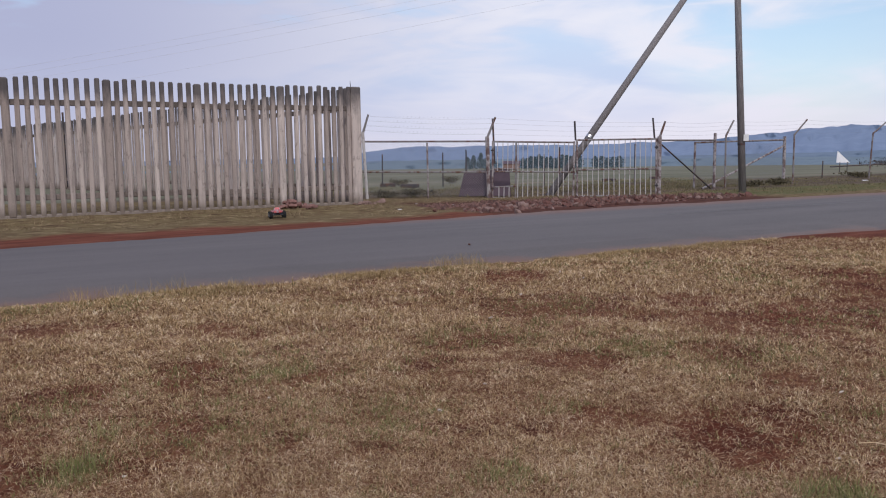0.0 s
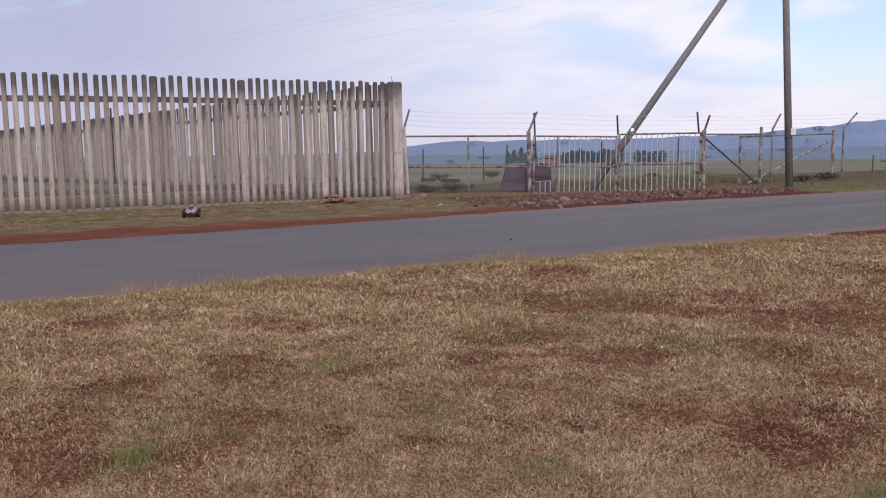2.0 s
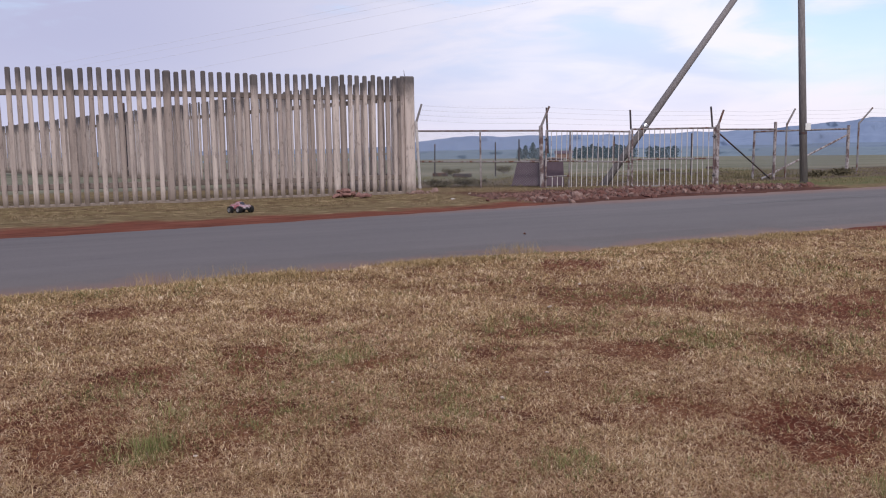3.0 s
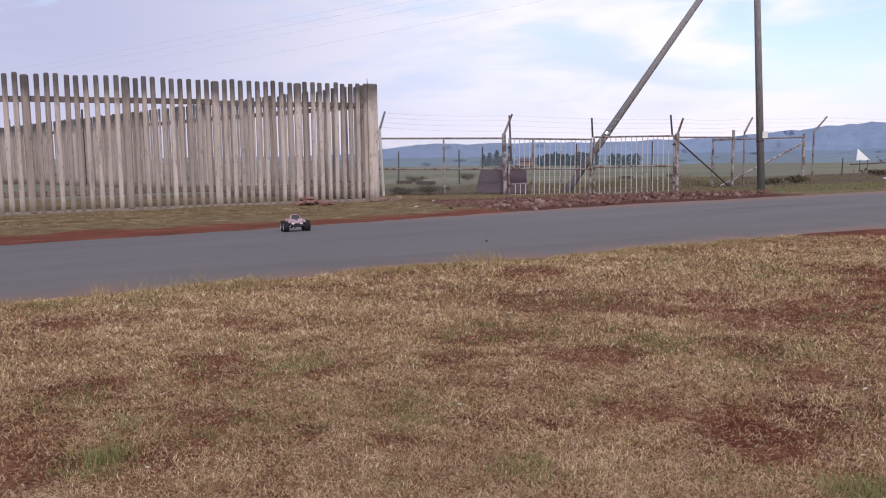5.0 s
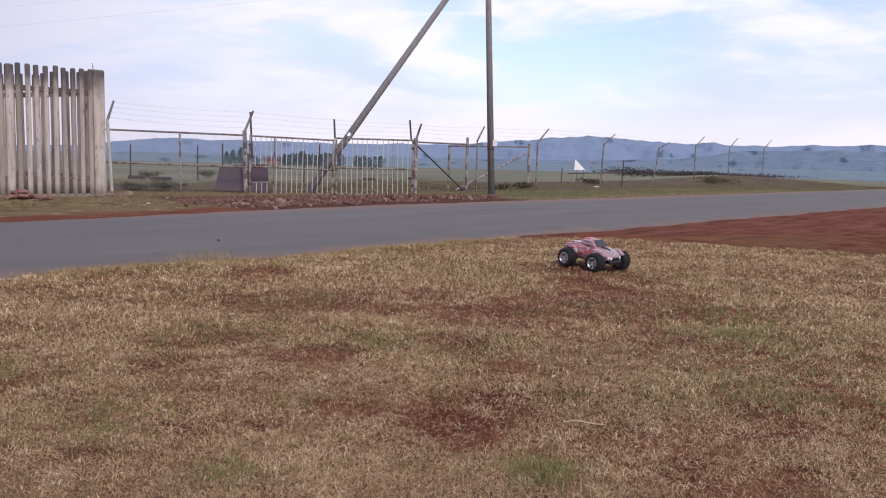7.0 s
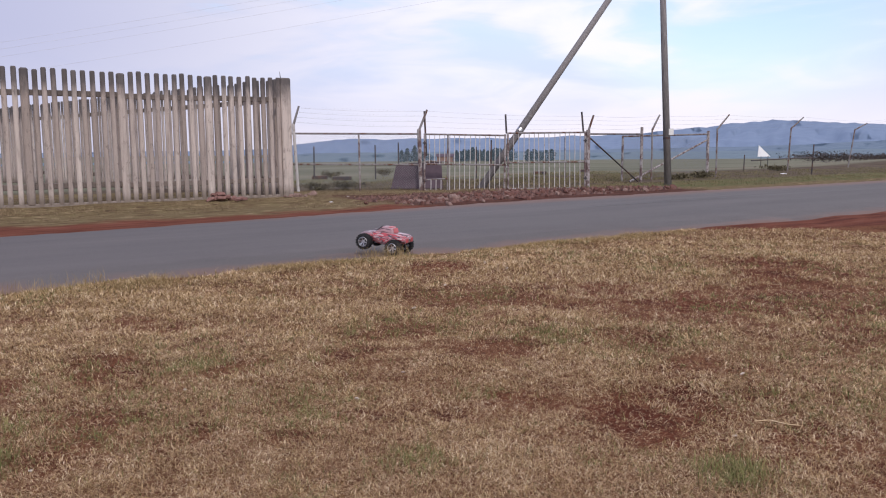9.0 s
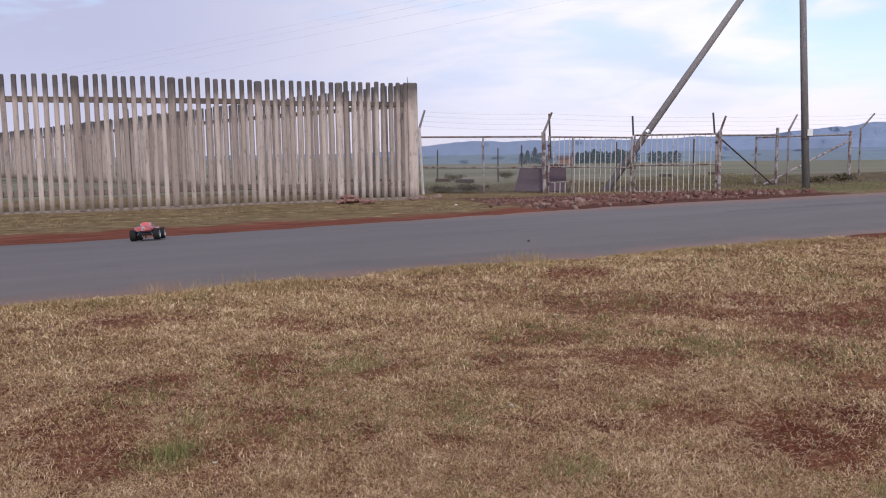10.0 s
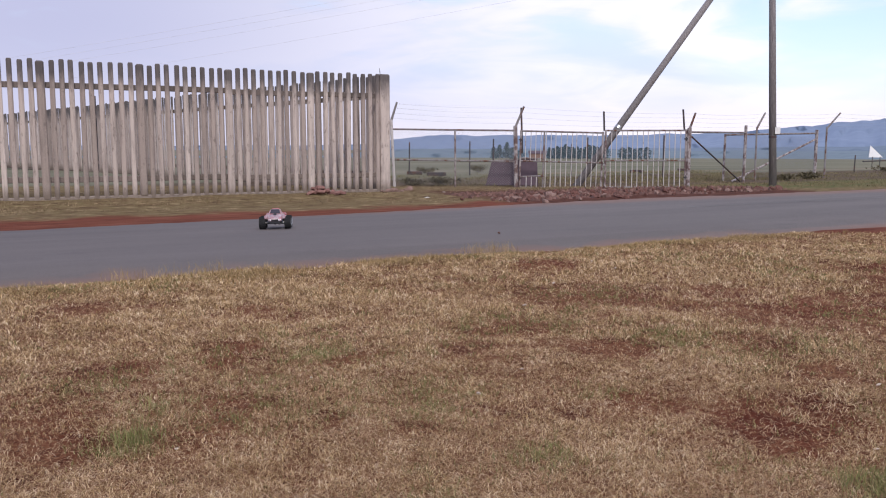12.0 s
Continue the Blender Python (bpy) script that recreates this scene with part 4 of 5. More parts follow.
def build_lawn():
    g = np.random.default_rng(21)
    # low tufts of dry grass
    x, y = fan(g, 120000, 1.6, 11.5)
    keep = on_lawn(x, y) & (g.random(len(x)) < lawn_cover(x, y))
    x, y = tufts(g, x[keep], y[keep], 8, 0.014)
    r = np.hypot(x, y)
    tall = 0.036 * (0.55 + 0.9 * lattice(x, y, 0.35, 61)) * np.clip(r / 4, 0.9, 1.5)
    blades("dry_grass", x, y, tall, 0.0019 * np.clip(r / 3.2, 0.85, 2.4), (0.75, 1.6), STRAW_BLADE, "short trampled straw-coloured dry grass on red soil", 1)
    # flattened thatch and loose pale straws between the tufts
    x, y = fan(g, 640000, 1.6, 11.0)
    keep = on_lawn(x, y) & (g.random(len(x)) < 0.25 + 0.75 * lawn_cover(x, y))
    x, y = x[keep], y[keep]
    blades("thatch", x, y, 0.046, 0.0021 * np.clip(np.hypot(x, y) / 3.0, 0.85, 2.6), (1.35, 1.6), THATCH, "flattened brown thatch between the grass tufts", 8)
    x, y = fan(g, 70000, 1.6, 9.0)
    keep = on_lawn(x, y) & (g.random(len(x)) < np.clip(2.4 * lattice(x, y, 0.5, 41) - 0.75, 0.05, 1))
    x, y = x[keep], y[keep]
    blades("loose_straw", x, y, 0.06, 0.0016 * np.clip(np.hypot(x, y) / 3, 0.9, 2), (1.3, 1.62), PALE_STRAW, "loose pale straws scattered over the lawn", 4)
    # the lawn goes on beside and behind
    n = 90000
    r, a = 0.3 + 11.0 * g.random(n) ** 0.7, g.uniform(-np.pi, np.pi, n)
    x, y = r * np.sin(a), r * np.cos(a)
    keep = (y < 6.9) & ((r < 1.7) | (a < radians(-19)) | (a > radians(77))) & (g.random(n) < 0.3 + 0.7 * lattice(x, y, 0.5, 44))
    blades("rough_grass", x[keep], y[keep], 0.06, 0.007, (1.1, 1.6), THATCH, "dry grass of the lawn beside the road", 15)
    # greener sprigs, in patches
    x, y = fan(g, 40000, 1.6, 11.0)
    keep = on_lawn(x, y) & (g.random(len(x)) < np.clip(3.6 * (lattice(x, y, 0.8, 9) - 0.5), 0.03, 0.6))
    xs, ys = [x[keep]], [y[keep]]
    for cx, cy, cr, amount in GREEN:
        k = int(700 * amount * (0.1 + cr))
        xs.append(g.normal(cx, cr * 0.8, k))
        ys.append(g.normal(cy, cr * 0.8, k))
    x, y = tufts(g, np.concatenate(xs), np.concatenate(ys), 7, 0.016)
    blades("green_grass", x, y, 0.042 * (0.6 + 0.8 * lattice(x, y, 0.2, 62)), 0.0017 * np.clip(np.hypot(x, y) / 2.8, 0.9, 2.5), (0.3, 1.4), GREEN_BLADE, "greener grass sprigs among the dry grass", 2)
    x, y = tufts(g, np.array([0.27, 0.29, 0.24, 0.41, 2.3, 2.25, 4.9, 5.0, 4.8]), np.array([3.06, 3.03, 3.09, 3.4, 1.55, 1.5, 2.0, 2.1, 2.08]), 60, 0.05)
    blades("green_tuft", x, y, 0.095, 0.0022, (0.15, 1.1), GREEN_BLADE, "taller fine green grass tufts", 12)
    x, y = tufts(g, np.array([4.02, 4.12, 3.9, 4.25, 1.0, 0.7, 1.4]), np.array([6.78, 6.84, 6.8, 6.74, 6.95, 6.9, 6.92]), 70, 0.09)
    blades("wispy_grass", x, y, 0.15, 0.0026, (0.1, 0.8), VERGE_BLADE, "tall wispy pale grass at the tar edge", 13)
    # taller dry fringe at the road's edge
    n = 60000
    x = g.uniform(-3, 10.5, n)
    y = 6.98 - np.abs(g.normal(0, 0.28, n)) + 0.1 * np.sin(2.3 * x)
    keep = (g.random(n) < np.clip(2.6 * lattice(x, y, 0.8, 12) - 0.75, 0.05, 1)) & on_lawn(x, y - 0.1)
    blades("roadside_grass", x[keep], y[keep], (0.025 + 0.09 * lattice(x, y, 0.6, 63) ** 1.6)[keep], 0.0032, (0.3, 1.4), VERGE_BLADE, "taller yellowed grass fringe along the tar edge", 3)


def crumbs(name, x, y, d, mat, label, category):
    """Small angular lumps lying at the given places."""
    g = np.random.default_rng(66)
    n = len(x)
    base = np.array([(1, 0, 0), (-0.4, 0.9, 0), (-0.5, -0.8, 0), (0.1, 0.05, 0.9)])
    c = np.stack([x, y, ground_z(x, y) - 0.1 * d], 1)
    a = g.uniform(0, 6.28, n)
    rot = np.stack([np.stack([np.cos(a), -np.sin(a), 0 * a], 1), np.stack([np.sin(a), np.cos(a), 0 * a], 1), np.stack([0 * a, 0 * a, 1 + 0 * a], 1)], 1)
    v = np.einsum("nij,nkj->nki", rot, base[None] * g.uniform(0.6, 1.2, (n, 4, 3))) * d[:, None, None] + c[:, None]
    i = np.arange(n)[:, None] * 4
    tri = np.concatenate([i + [0, 1, 3], i + [1, 2, 3], i + [2, 0, 3]], 1).reshape(-1)
    tagged(new(name, raw_mesh(name, slope(v.reshape(-1, 3)), tri, 3, mat)), label, category, kind="stuff")


def build_chips():
    """Broken chips between the larger stones, and clods on the bare soil of the lawn."""
    g = np.random.default_rng(66)
    n = 2600
    x = g.uniform(9.5, 19.3, n)
    y = 15.3 + 0.05 * (x - 9.5) + g.uniform(0, 1, n) ** 1.2 * np.clip(3.4 - 0.2 * np.abs(x - 13.5), 0.8, 3.4)
    keep = g.random(n) < np.clip(patch_noise(x, y, 2.0, 17) * 1.5, 0.1, 1)
    x, y = x[keep], y[keep]
    crumbs("stone_chips", x, y, 0.09 * g.uniform(0.3, 1, len(x)) ** 1.6 + 0.015, CHIP, "small red stone chips strewn before the gate", "stone chips")
    x, y = fan(g, 60000, 1.7, 9.5)
    keep = on_lawn(x, y) & (g.random(len(x)) < 1.05 - lawn_cover(x, y))
    x, y = x[keep], y[keep]
    crumbs("soil_clods", x, y, (0.002 + 0.009 * g.random(len(x)) ** 4) * np.clip(np.hypot(x, y) / 3.5, 0.9, 1.6), CLOD, "small red clods and grit on the bare soil", "clods")


build_lawn()
build_chips()


def build_verge():
    g = np.random.default_rng(31)
    n = 100000
    x, y = g.uniform(-8, 22, n), g.uniform(15.6, 22.5, n)
    lim = 15.7 + 0.35 * np.sin(1.3 * x) + 0.2 * np.sin(3.1 * x)
    keep = (y > lim) & (g.random(n) < np.clip(1.5 * patch_noise(x, y, 1.5, 2) - 0.2, 0.05, 1))
    keep &= ~((x > 9.5) & (y < 18.3))
    blades("verge_grass", x[keep], y[keep], 0.05, 0.008, (0.5, 1.5), DULL_BLADE, "patchy dry verge grass below the fence", 5)
    n = 60000
    x, y = g.uniform(17, 75, n), g.uniform(15.6, 25, n)
    keep = (y > 16 + 0.3 * np.sin(x)) & (g.random(n) < np.clip(1.6 * patch_noise(x, y, 0.9, 4) - 0.1, 0.1, 1))
    blades("verge_grass", x[keep], y[keep], 0.10, 0.012, (0.3, 1.3), WEED_BLADE, "pale dry verge grass beyond the road", 6)
    n = 30000
    x, y = g.uniform(9, 30, n), g.uniform(20.5, 30, n)
    keep = (y > 26.5 - 0.42 * x) & (g.random(n) < np.clip(1.6 * patch_noise(x, y, 0.9, 8) - 0.2, 0.1, 1))
    blades("weeds", x[keep], y[keep], 0.13, 0.012, (0.3, 1.2), WEED_BLADE, "low green and brown weeds behind the fence", 7)


build_verge()


def bush(m, radius, height, count, mat, label, seed, name="bush", group="bushes"):
    """Twigs from the root with many small leaf clumps."""
    ob = thing(name, m, label, "bush" if name == "bush" else "tree", group)
    rr = random.Random(seed)
    bm = bmesh.new()
    ends = []
    for i in range(9):
        a, s = rr.uniform(0, 6.28), rr.uniform(0.2, 0.9)
        e = (math.cos(a) * radius * s, math.sin(a) * radius * s, height * rr.uniform(0.5, 0.95))
        tube((0, 0, -0.05), e, 0.012 * height + 0.006, 0.004, 5, bm)
        ends.append(e)
    part("twigs", bm, WOOD, ob)
    g = np.random.default_rng(seed)
    c = np.array(ends)[g.integers(0, len(ends), count)] * g.uniform(0.55, 1.1, (count, 1)) + g.normal(0, 1, (count, 3)) * np.array([radius * 0.22, radius * 0.22, height * 0.12])
    c[:, 2] = np.clip(c[:, 2], 0.02, height * 1.15)
    size = (0.012 + 0.022 * min(radius, 1.2)) * g.uniform(0.6, 1.4, (count, 1, 1))
    tri = g.normal(0, 1, (count, 3, 3)) * size
    verts = (c[:, None, :] + tri).reshape(-1, 3)
    part("leaves", raw_mesh("leaves", verts, np.arange(count * 3), 3, mat), mat, ob)
    return ob


for i, (x, y, r, h) in enumerate(((24.4, 20.0, 0.5, 0.2), (26.2, 20.6, 0.6, 0.24), (36.5, 24.2, 0.9, 0.25), (12.2, 22.7, 0.6, 0.22), (11.2, 22.9, 0.5, 0.2), (48.0, 22.8, 1.2, 0.5))):
    bush(pose(x, y, float(ground_z(x, y))), r, h, 900, LEAF_NEAR, "low tangled brown-green roadside bush", 40 + i)


def far_tree(x, y, height, spread, seed, tall):
    """A far tree: trunk, limbs and a ragged crown of many leaf clumps."""
    ob = thing("tree", pose(x, y, float(ground_z(x, y)) - 0.2), "tall dark conifer far across the field" if tall else "dark rounded tree far across the field", "tree", "far trees")
    rr = random.Random(seed)
    bm = tube((0, 0, 0), (0, 0, height * 0.8), height * 0.03, height * 0.008, 7)
    for i in range(7):
        a, z = rr.uniform(0, 6.28), height * rr.uniform(0.25, 0.7)
        tube((0, 0, z), (math.cos(a) * spread * 0.7, math.sin(a) * spread * 0.7, z + height * 0.14), height * 0.011, height * 0.004, 5, bm)
    part("trunk", bm, WOOD, ob)
    g = np.random.default_rng(seed)
    n = 700
    k = g.uniform(0.1, 1.0, n) ** 0.9
    rad = spread * ((1 - k) ** 0.7 * 1.0 + 0.06) if tall else spread * np.sin(np.pi * np.clip(k, 0.06, 0.97)) ** 0.6
    a = g.uniform(0, 6.28, n)
    rad = rad * g.uniform(0.4, 1.12, n) * (1 + 0.3 * np.sin(3 * a + 9 * k + seed))
    c = np.stack([rad * np.cos(a), rad * np.sin(a), k * height], 1)
    tri = g.normal(0, 1, (n, 3, 3)) * height * 0.035
    part("crown", raw_mesh("crown", (c[:, None] + tri).reshape(-1, 3), np.arange(n * 3), 3, LEAF_FAR), LEAF_FAR, ob)


def build_trees():
    rr = random.Random(77)

    def at(deg, d):
        return d * math.sin(radians(deg)), d * math.cos(radians(deg))
    spots = [(31.6, 230, 5.5, 1.6, 1), (32.0, 228, 6.4, 1.8, 1), (32.5, 226, 7.6, 1.7, 1), (32.9, 229, 5.0, 1.8, 0), (33.4, 235, 3.4, 2.0, 0)]
    for i in range(15):
        spots.append((35.4 + i * 0.27, 240 + rr.uniform(-6, 6), rr.uniform(4.6, 6.8), rr.uniform(1.2, 2.0), i % 3 == 0))
    for i in range(5):
        spots.append((40.3 + i * 0.4, 238 + rr.uniform(-5, 5), rr.uniform(3.2, 5.5), rr.uniform(1.4, 2.2), 0))
    for i, (deg, d, h, s, tall) in enumerate(spots):
        far_tree(*at(deg, d), h * 0.5 + 0.9, s * 0.75, 100 + i, tall)
    # a few low clumps in the field
    for i, (deg, d, w, h) in enumerate(((26.9, 36, 0.5, 0.3), (30.6, 38, 0.45, 0.35))):
        x, y = at(deg, d)
        bush(pose(x, y, float(ground_z(x, y))), w, h, 700, LEAF_NEAR, "low green clump in the field", 300 + i, group="field clumps")


build_trees()


def build_field_clutter():
    # white triangular sail-like panel
    ob = thing("marker_panel", pose(60.0, 41.0, float(ground_z(60, 41))), "white triangular marker panel standing in the field", "marker")
    bm = bmesh.new()
    f = bm.faces.new([bm.verts.new(p) for p in ((-0.42, 0.3, 0), (0.42, -0.3, 0), (-0.36, 0.26, 0.92))])
    ex = bmesh.ops.extrude_face_region(bm, geom=[f])["geom"]
    bmesh.ops.translate(bm, vec=(0.03, 0.05, 0), verts=[v for v in ex if isinstance(v, bmesh.types.BMVert)])
    part("panel", bm, WHITE, ob, at=pose(0, 0, 0.75))
    part("foot", tube((-0.2, 0.15, -0.1), (-0.2, 0.15, 0.8), 0.03, seg=6), DARK_STEEL, ob)
    part("foot", tube((0.25, -0.18, -0.1), (0.25, -0.18, 0.8), 0.03, seg=6), DARK_STEEL, ob)
    # dark beams lying in the field
    for x, y, w, rz in ((15.4, 31.5, 0.65, -30), (15.3, 29.3, 0.75, -30), (25.3, 28.9, 0.6, -28), (29.0, 29.8, 0.5, -25)):
        ob = thing("timber_beam", pose(x, y, float(ground_z(x, y)), 0, 0, rz), "short dark timber beam lying in the field", "beam", "beams in the field")
        part("beam", box((w, 0.18, 0.15), (0, 0, 0.08), 0.015), DARK_STEEL, ob)
    # dark spoil heaps
    for i, (x, y, w, h) in enumerate(((56.5, 33.0, 3.0, 0.75), (61.0, 31.8, 4.0, 0.45), (67.0, 30.8, 5.0, 0.4))):
        heap_ob = bush(pose(x, y, float(ground_z(x, y))), w, h, 3500, LEAF_DARK, "dark heap of cut branches beyond the road", 500 + i, group="branch heaps")
    # a low pinkish house far off
    x, y = 255 * math.sin(radians(34.6)), 255 * math.cos(radians(34.6))
    h = thing("house", pose(x, y, float(ground_z(x, y)) - 0.2, 0, 0, -34), "small faded pink house among far trees", "house")
    part("wall", box((5, 4, 2.0), (0, 0, 1.0)), STONE_GREY, h)
    bm = bmesh.new()
    v = [bm.verts.new(p) for p in ((-2.8, -2.3, 1.9), (2.8, -2.3, 1.9), (2.8, 2.3, 1.9), (-2.8, 2.3, 1.9), (-2.8, 0, 2.8), (2.8, 0, 2.8))]
    for q in ((0, 1, 5, 4), (2, 3, 4, 5), (0, 4, 3), (1, 2, 5), (0, 3, 2, 1)):
        bm.faces.new([v[i] for i in q])
    part("roof", bm, BOARD, h)


build_field_clutter()


# ---------------------------------------------------------------- litter on the grass
def build_litter():
    for x, y, d in ((4.5, 5.45, 0.035), (0.4, 2.93, 0.016), (2.05, 3.2, 0.02), (3.0, 4.6, 0.03), (4.6, 5.9, 0.03), (3.65, 5.17, 0.03), (3.24, 2.18, 0.025), (1.68, 2.98, 0.028), (2.6, 1.75, 0.02), (1.1, 3.5, 0.02)):
        ob = thing("pebble", pose(*on_ground(x, y)), "small pale pebble lying in the grass", "pebble", "pebbles")
        st = part("stone", PALE_STONE, STONE_GREY, ob)
        st.matrix_basis = Matrix.LocRotScale((0, 0, d * 0.3), Euler((0.3, 0.1, x)), (d, d * 0.8, d * 0.6))
    for x, y, rz, n in ((2.82, 1.72, -58, 0.13), (1.92, 2.7, 60, 0.08)):
        ob = thing("twig", pose(*on_ground(x, y, 0.012), 0, 0, rz), "thin dry fallen twig on the grass", "twig", "twigs")
        pts = [(-n / 2, 0, 0), (-n / 6, n * 0.07, 0.006), (n / 5, -n * 0.04, 0.004), (n / 2, n * 0.06, 0.0)]
        bm = bmesh.new()
        for a, b in zip(pts, pts[1:]):
            tube(a, b, 0.0016, 0.0014, 5, bm)
        part("stick", bm, PALE_STRAW, ob)
    ob = thing("pebble", pose(*(float(v) for v in slope((5.74, 9.32, 0.022)))), "small dark pebble on the tar", "pebble", "pebbles")
    st = part("stone", STONES[1], DARK_STEEL, ob)
    st.matrix_basis = Matrix.LocRotScale((0, 0, 0.02), Euler((0.3, 0.1, 1)), (0.05, 0.04, 0.04))


build_litter()


# ---------------------------------------------------------------- radio-controlled truck
def lathe(profile, seg=24, bm=None, caps=False):
    """A ring body round the y axis; profile of (y, radius)."""
    bm = bm or bmesh.new()
    rings = [[bm.verts.new((r * math.cos(2 * math.pi * i / seg), y, r * math.sin(2 * math.pi * i / seg))) for i in range(seg)] for y, r in profile]
    for a, b in zip(rings, rings[1:]):
        for i in range(seg):
            bm.faces.new((a[i], b[i], b[(i + 1) % seg], a[(i + 1) % seg]))
    if caps:
        bm.faces.new(rings[0][::-1])
        bm.faces.new(rings[-1])
    bmesh.ops.recalc_face_normals(bm, faces=bm.faces)
    return bm


def loft(sections, bm=None):
    """A shell through sections of (x, half width low, half width high, z low, z shoulder, z top)."""
    bm = bm or bmesh.new()
    rings = []
    for x, wl, wh, zl, zs, zt in sections:
        pts = [(-wl, zl), (-wl * 1.02, (zl + zs) / 2), (-(wl + wh) / 2, zs), (-wh * 0.8, zt - 0.006), (-wh * 0.4, zt), (wh * 0.4, zt), (wh * 0.8, zt - 0.006), ((wl + wh) / 2, zs), (wl * 1.02, (zl + zs) / 2), (wl, zl)]
        rings.append([bm.verts.new((x, y, z)) for y, z in pts])
    for a, b in zip(rings, rings[1:]):
        for i in range(9):
            bm.faces.new((a[i], a[i + 1], b[i + 1], b[i]))
        bm.faces.new((a[9], a[0], b[0], b[9]))
    bm.faces.new(rings[0])
    bm.faces.new(rings[-1][::-1])
    bmesh.ops.recalc_face_normals(bm, faces=bm.faces)
    return bm


WHEEL_R, AXLE_X, AXLE_Y = 0.089, 0.18, 0.182


def build_truck():
    car = thing("toy_truck", pose(0, 0, 0), "red and white radio-controlled monster truck with chrome rims", "toy car")
    # chassis and running gear
    part("chassis", box((0.36, 0.085, 0.02), (0, 0, 0.085), 0.006), BLACK_PLASTIC, car)
    part("gearbox", box((0.07, 0.07, 0.06), (0.17, 0, 0.105), 0.01), BLACK_PLASTIC, car)
    part("gearbox", box((0.07, 0.07, 0.06), (-0.17, 0, 0.105), 0.01), BLACK_PLASTIC, car)
    part("engine", box((0.10, 0.07, 0.06), (-0.03, 0, 0.125), 0.008), STEEL, car, "dull metal motor block")
    bm = box((0.03, 0.17, 0.035), (0.265, 0, 0.095), 0.01)
    tube((0.255, -0.05, 0.10), (0.2, -0.03, 0.10), 0.006, bm=bm)
    tube((0.255, 0.05, 0.10), (0.2, 0.03, 0.10), 0.006, bm=bm)
    part("front_bumper", bm, BLACK_PLASTIC, car)
    part("rear_bumper", box((0.025, 0.13, 0.03), (-0.262, 0, 0.105), 0.008), BLACK_PLASTIC, car)
    for sx in (1, -1):
        for sy in (1, -1):
            part("axle", tube((sx * AXLE_X, sy * 0.03, 0.1), (sx * AXLE_X, sy * 0.165, WHEEL_R), 0.006, seg=8), STEEL, car)
            bm = tube((sx * AXLE_X - 0.03, sy * 0.035, 0.085), (sx * AXLE_X, sy * 0.15, 0.075), 0.008, seg=6)
            tube((sx * AXLE_X + 0.03, sy * 0.035, 0.085), (sx * AXLE_X, sy * 0.15, 0.075), 0.008, seg=6, bm=bm)
            part("suspension_arm", bm, BLACK_PLASTIC, car)
            shock = part("shock_absorber", tube((sx * (AXLE_X + 0.02), sy * 0.12, 0.085), (sx * (AXLE_X + 0.01), sy * 0.06, 0.185), 0.006, seg=8), STEEL, car)
            part("spring", tube((sx * (AXLE_X + 0.018), sy * 0.108, 0.105), (sx * (AXLE_X + 0.012), sy * 0.072, 0.165), 0.0125, seg=10), BLUE_METAL, shock)
    # shell
    part("body_shell", loft([(0.266, 0.074, 0.060, 0.118, 0.138, 0.150), (0.244, 0.100, 0.084, 0.112, 0.158, 0.176), (0.19, 0.114, 0.102, 0.12, 0.182, 0.201), (0.12, 0.124, 0.112, 0.10, 0.194, 0.214),
                             (0.05, 0.128, 0.112, 0.092, 0.200, 0.221), (-0.05, 0.128, 0.112, 0.092, 0.204, 0.226), (-0.12, 0.124, 0.116, 0.10, 0.209, 0.230), (-0.19, 0.122, 0.116, 0.13, 0.214, 0.231),
                             (-0.258, 0.118, 0.112, 0.142, 0.211, 0.229), (-0.286, 0.110, 0.104, 0.152, 0.202, 0.219)]), PAINT, car, "red shell with white and black flashes", smooth=True)
    part("cab", loft([(0.098, 0.092, 0.086, 0.212, 0.216, 0.220), (0.036, 0.088, 0.070, 0.214, 0.262, 0.281), (0.0, 0.086, 0.068, 0.214, 0.270, 0.287), (-0.075, 0.086, 0.068, 0.214, 0.270, 0.287), (-0.094, 0.086, 0.070, 0.214, 0.262, 0.280), (-0.116, 0.086, 0.078, 0.214, 0.224, 0.233)]), PALE_PINK, car, "pale pink cab")
    part("roof_panel", box((0.05, 0.10, 0.006), (-0.055, 0, 0.287), 0.002), RED_PAINT, car, "bright red rear roof panel")
    # windows lie 3 mm proud of the cab

    def pane(pts, name, mat, label):
        bm = bmesh.new()
        f = bm.faces.new([bm.verts.new(p) for p in pts])
        ex = bmesh.ops.extrude_face_region(bm, geom=[f])["geom"]
        n = (Vector(pts[1]) - Vector(pts[0])).cross(Vector(pts[2]) - Vector(pts[0])).normalized()
        bmesh.ops.translate(bm, vec=n * 0.004, verts=[v for v in ex if isinstance(v, bmesh.types.BMVert)])
        bmesh.ops.recalc_face_normals(bm, faces=bm.faces)
        part(name, bm, mat, car, label)
    pane([(0.098, -0.074, 0.222), (0.098, 0.074, 0.222), (0.042, 0.058, 0.278), (0.042, -0.058, 0.278)], "windscreen", TINT, "dark tinted windscreen")
    pane([(-0.117, 0.062, 0.232), (-0.117, -0.062, 0.232), (-0.096, -0.054, 0.280), (-0.096, 0.054, 0.280)], "rear_window", RED_PAINT, "bright red rear window panel")
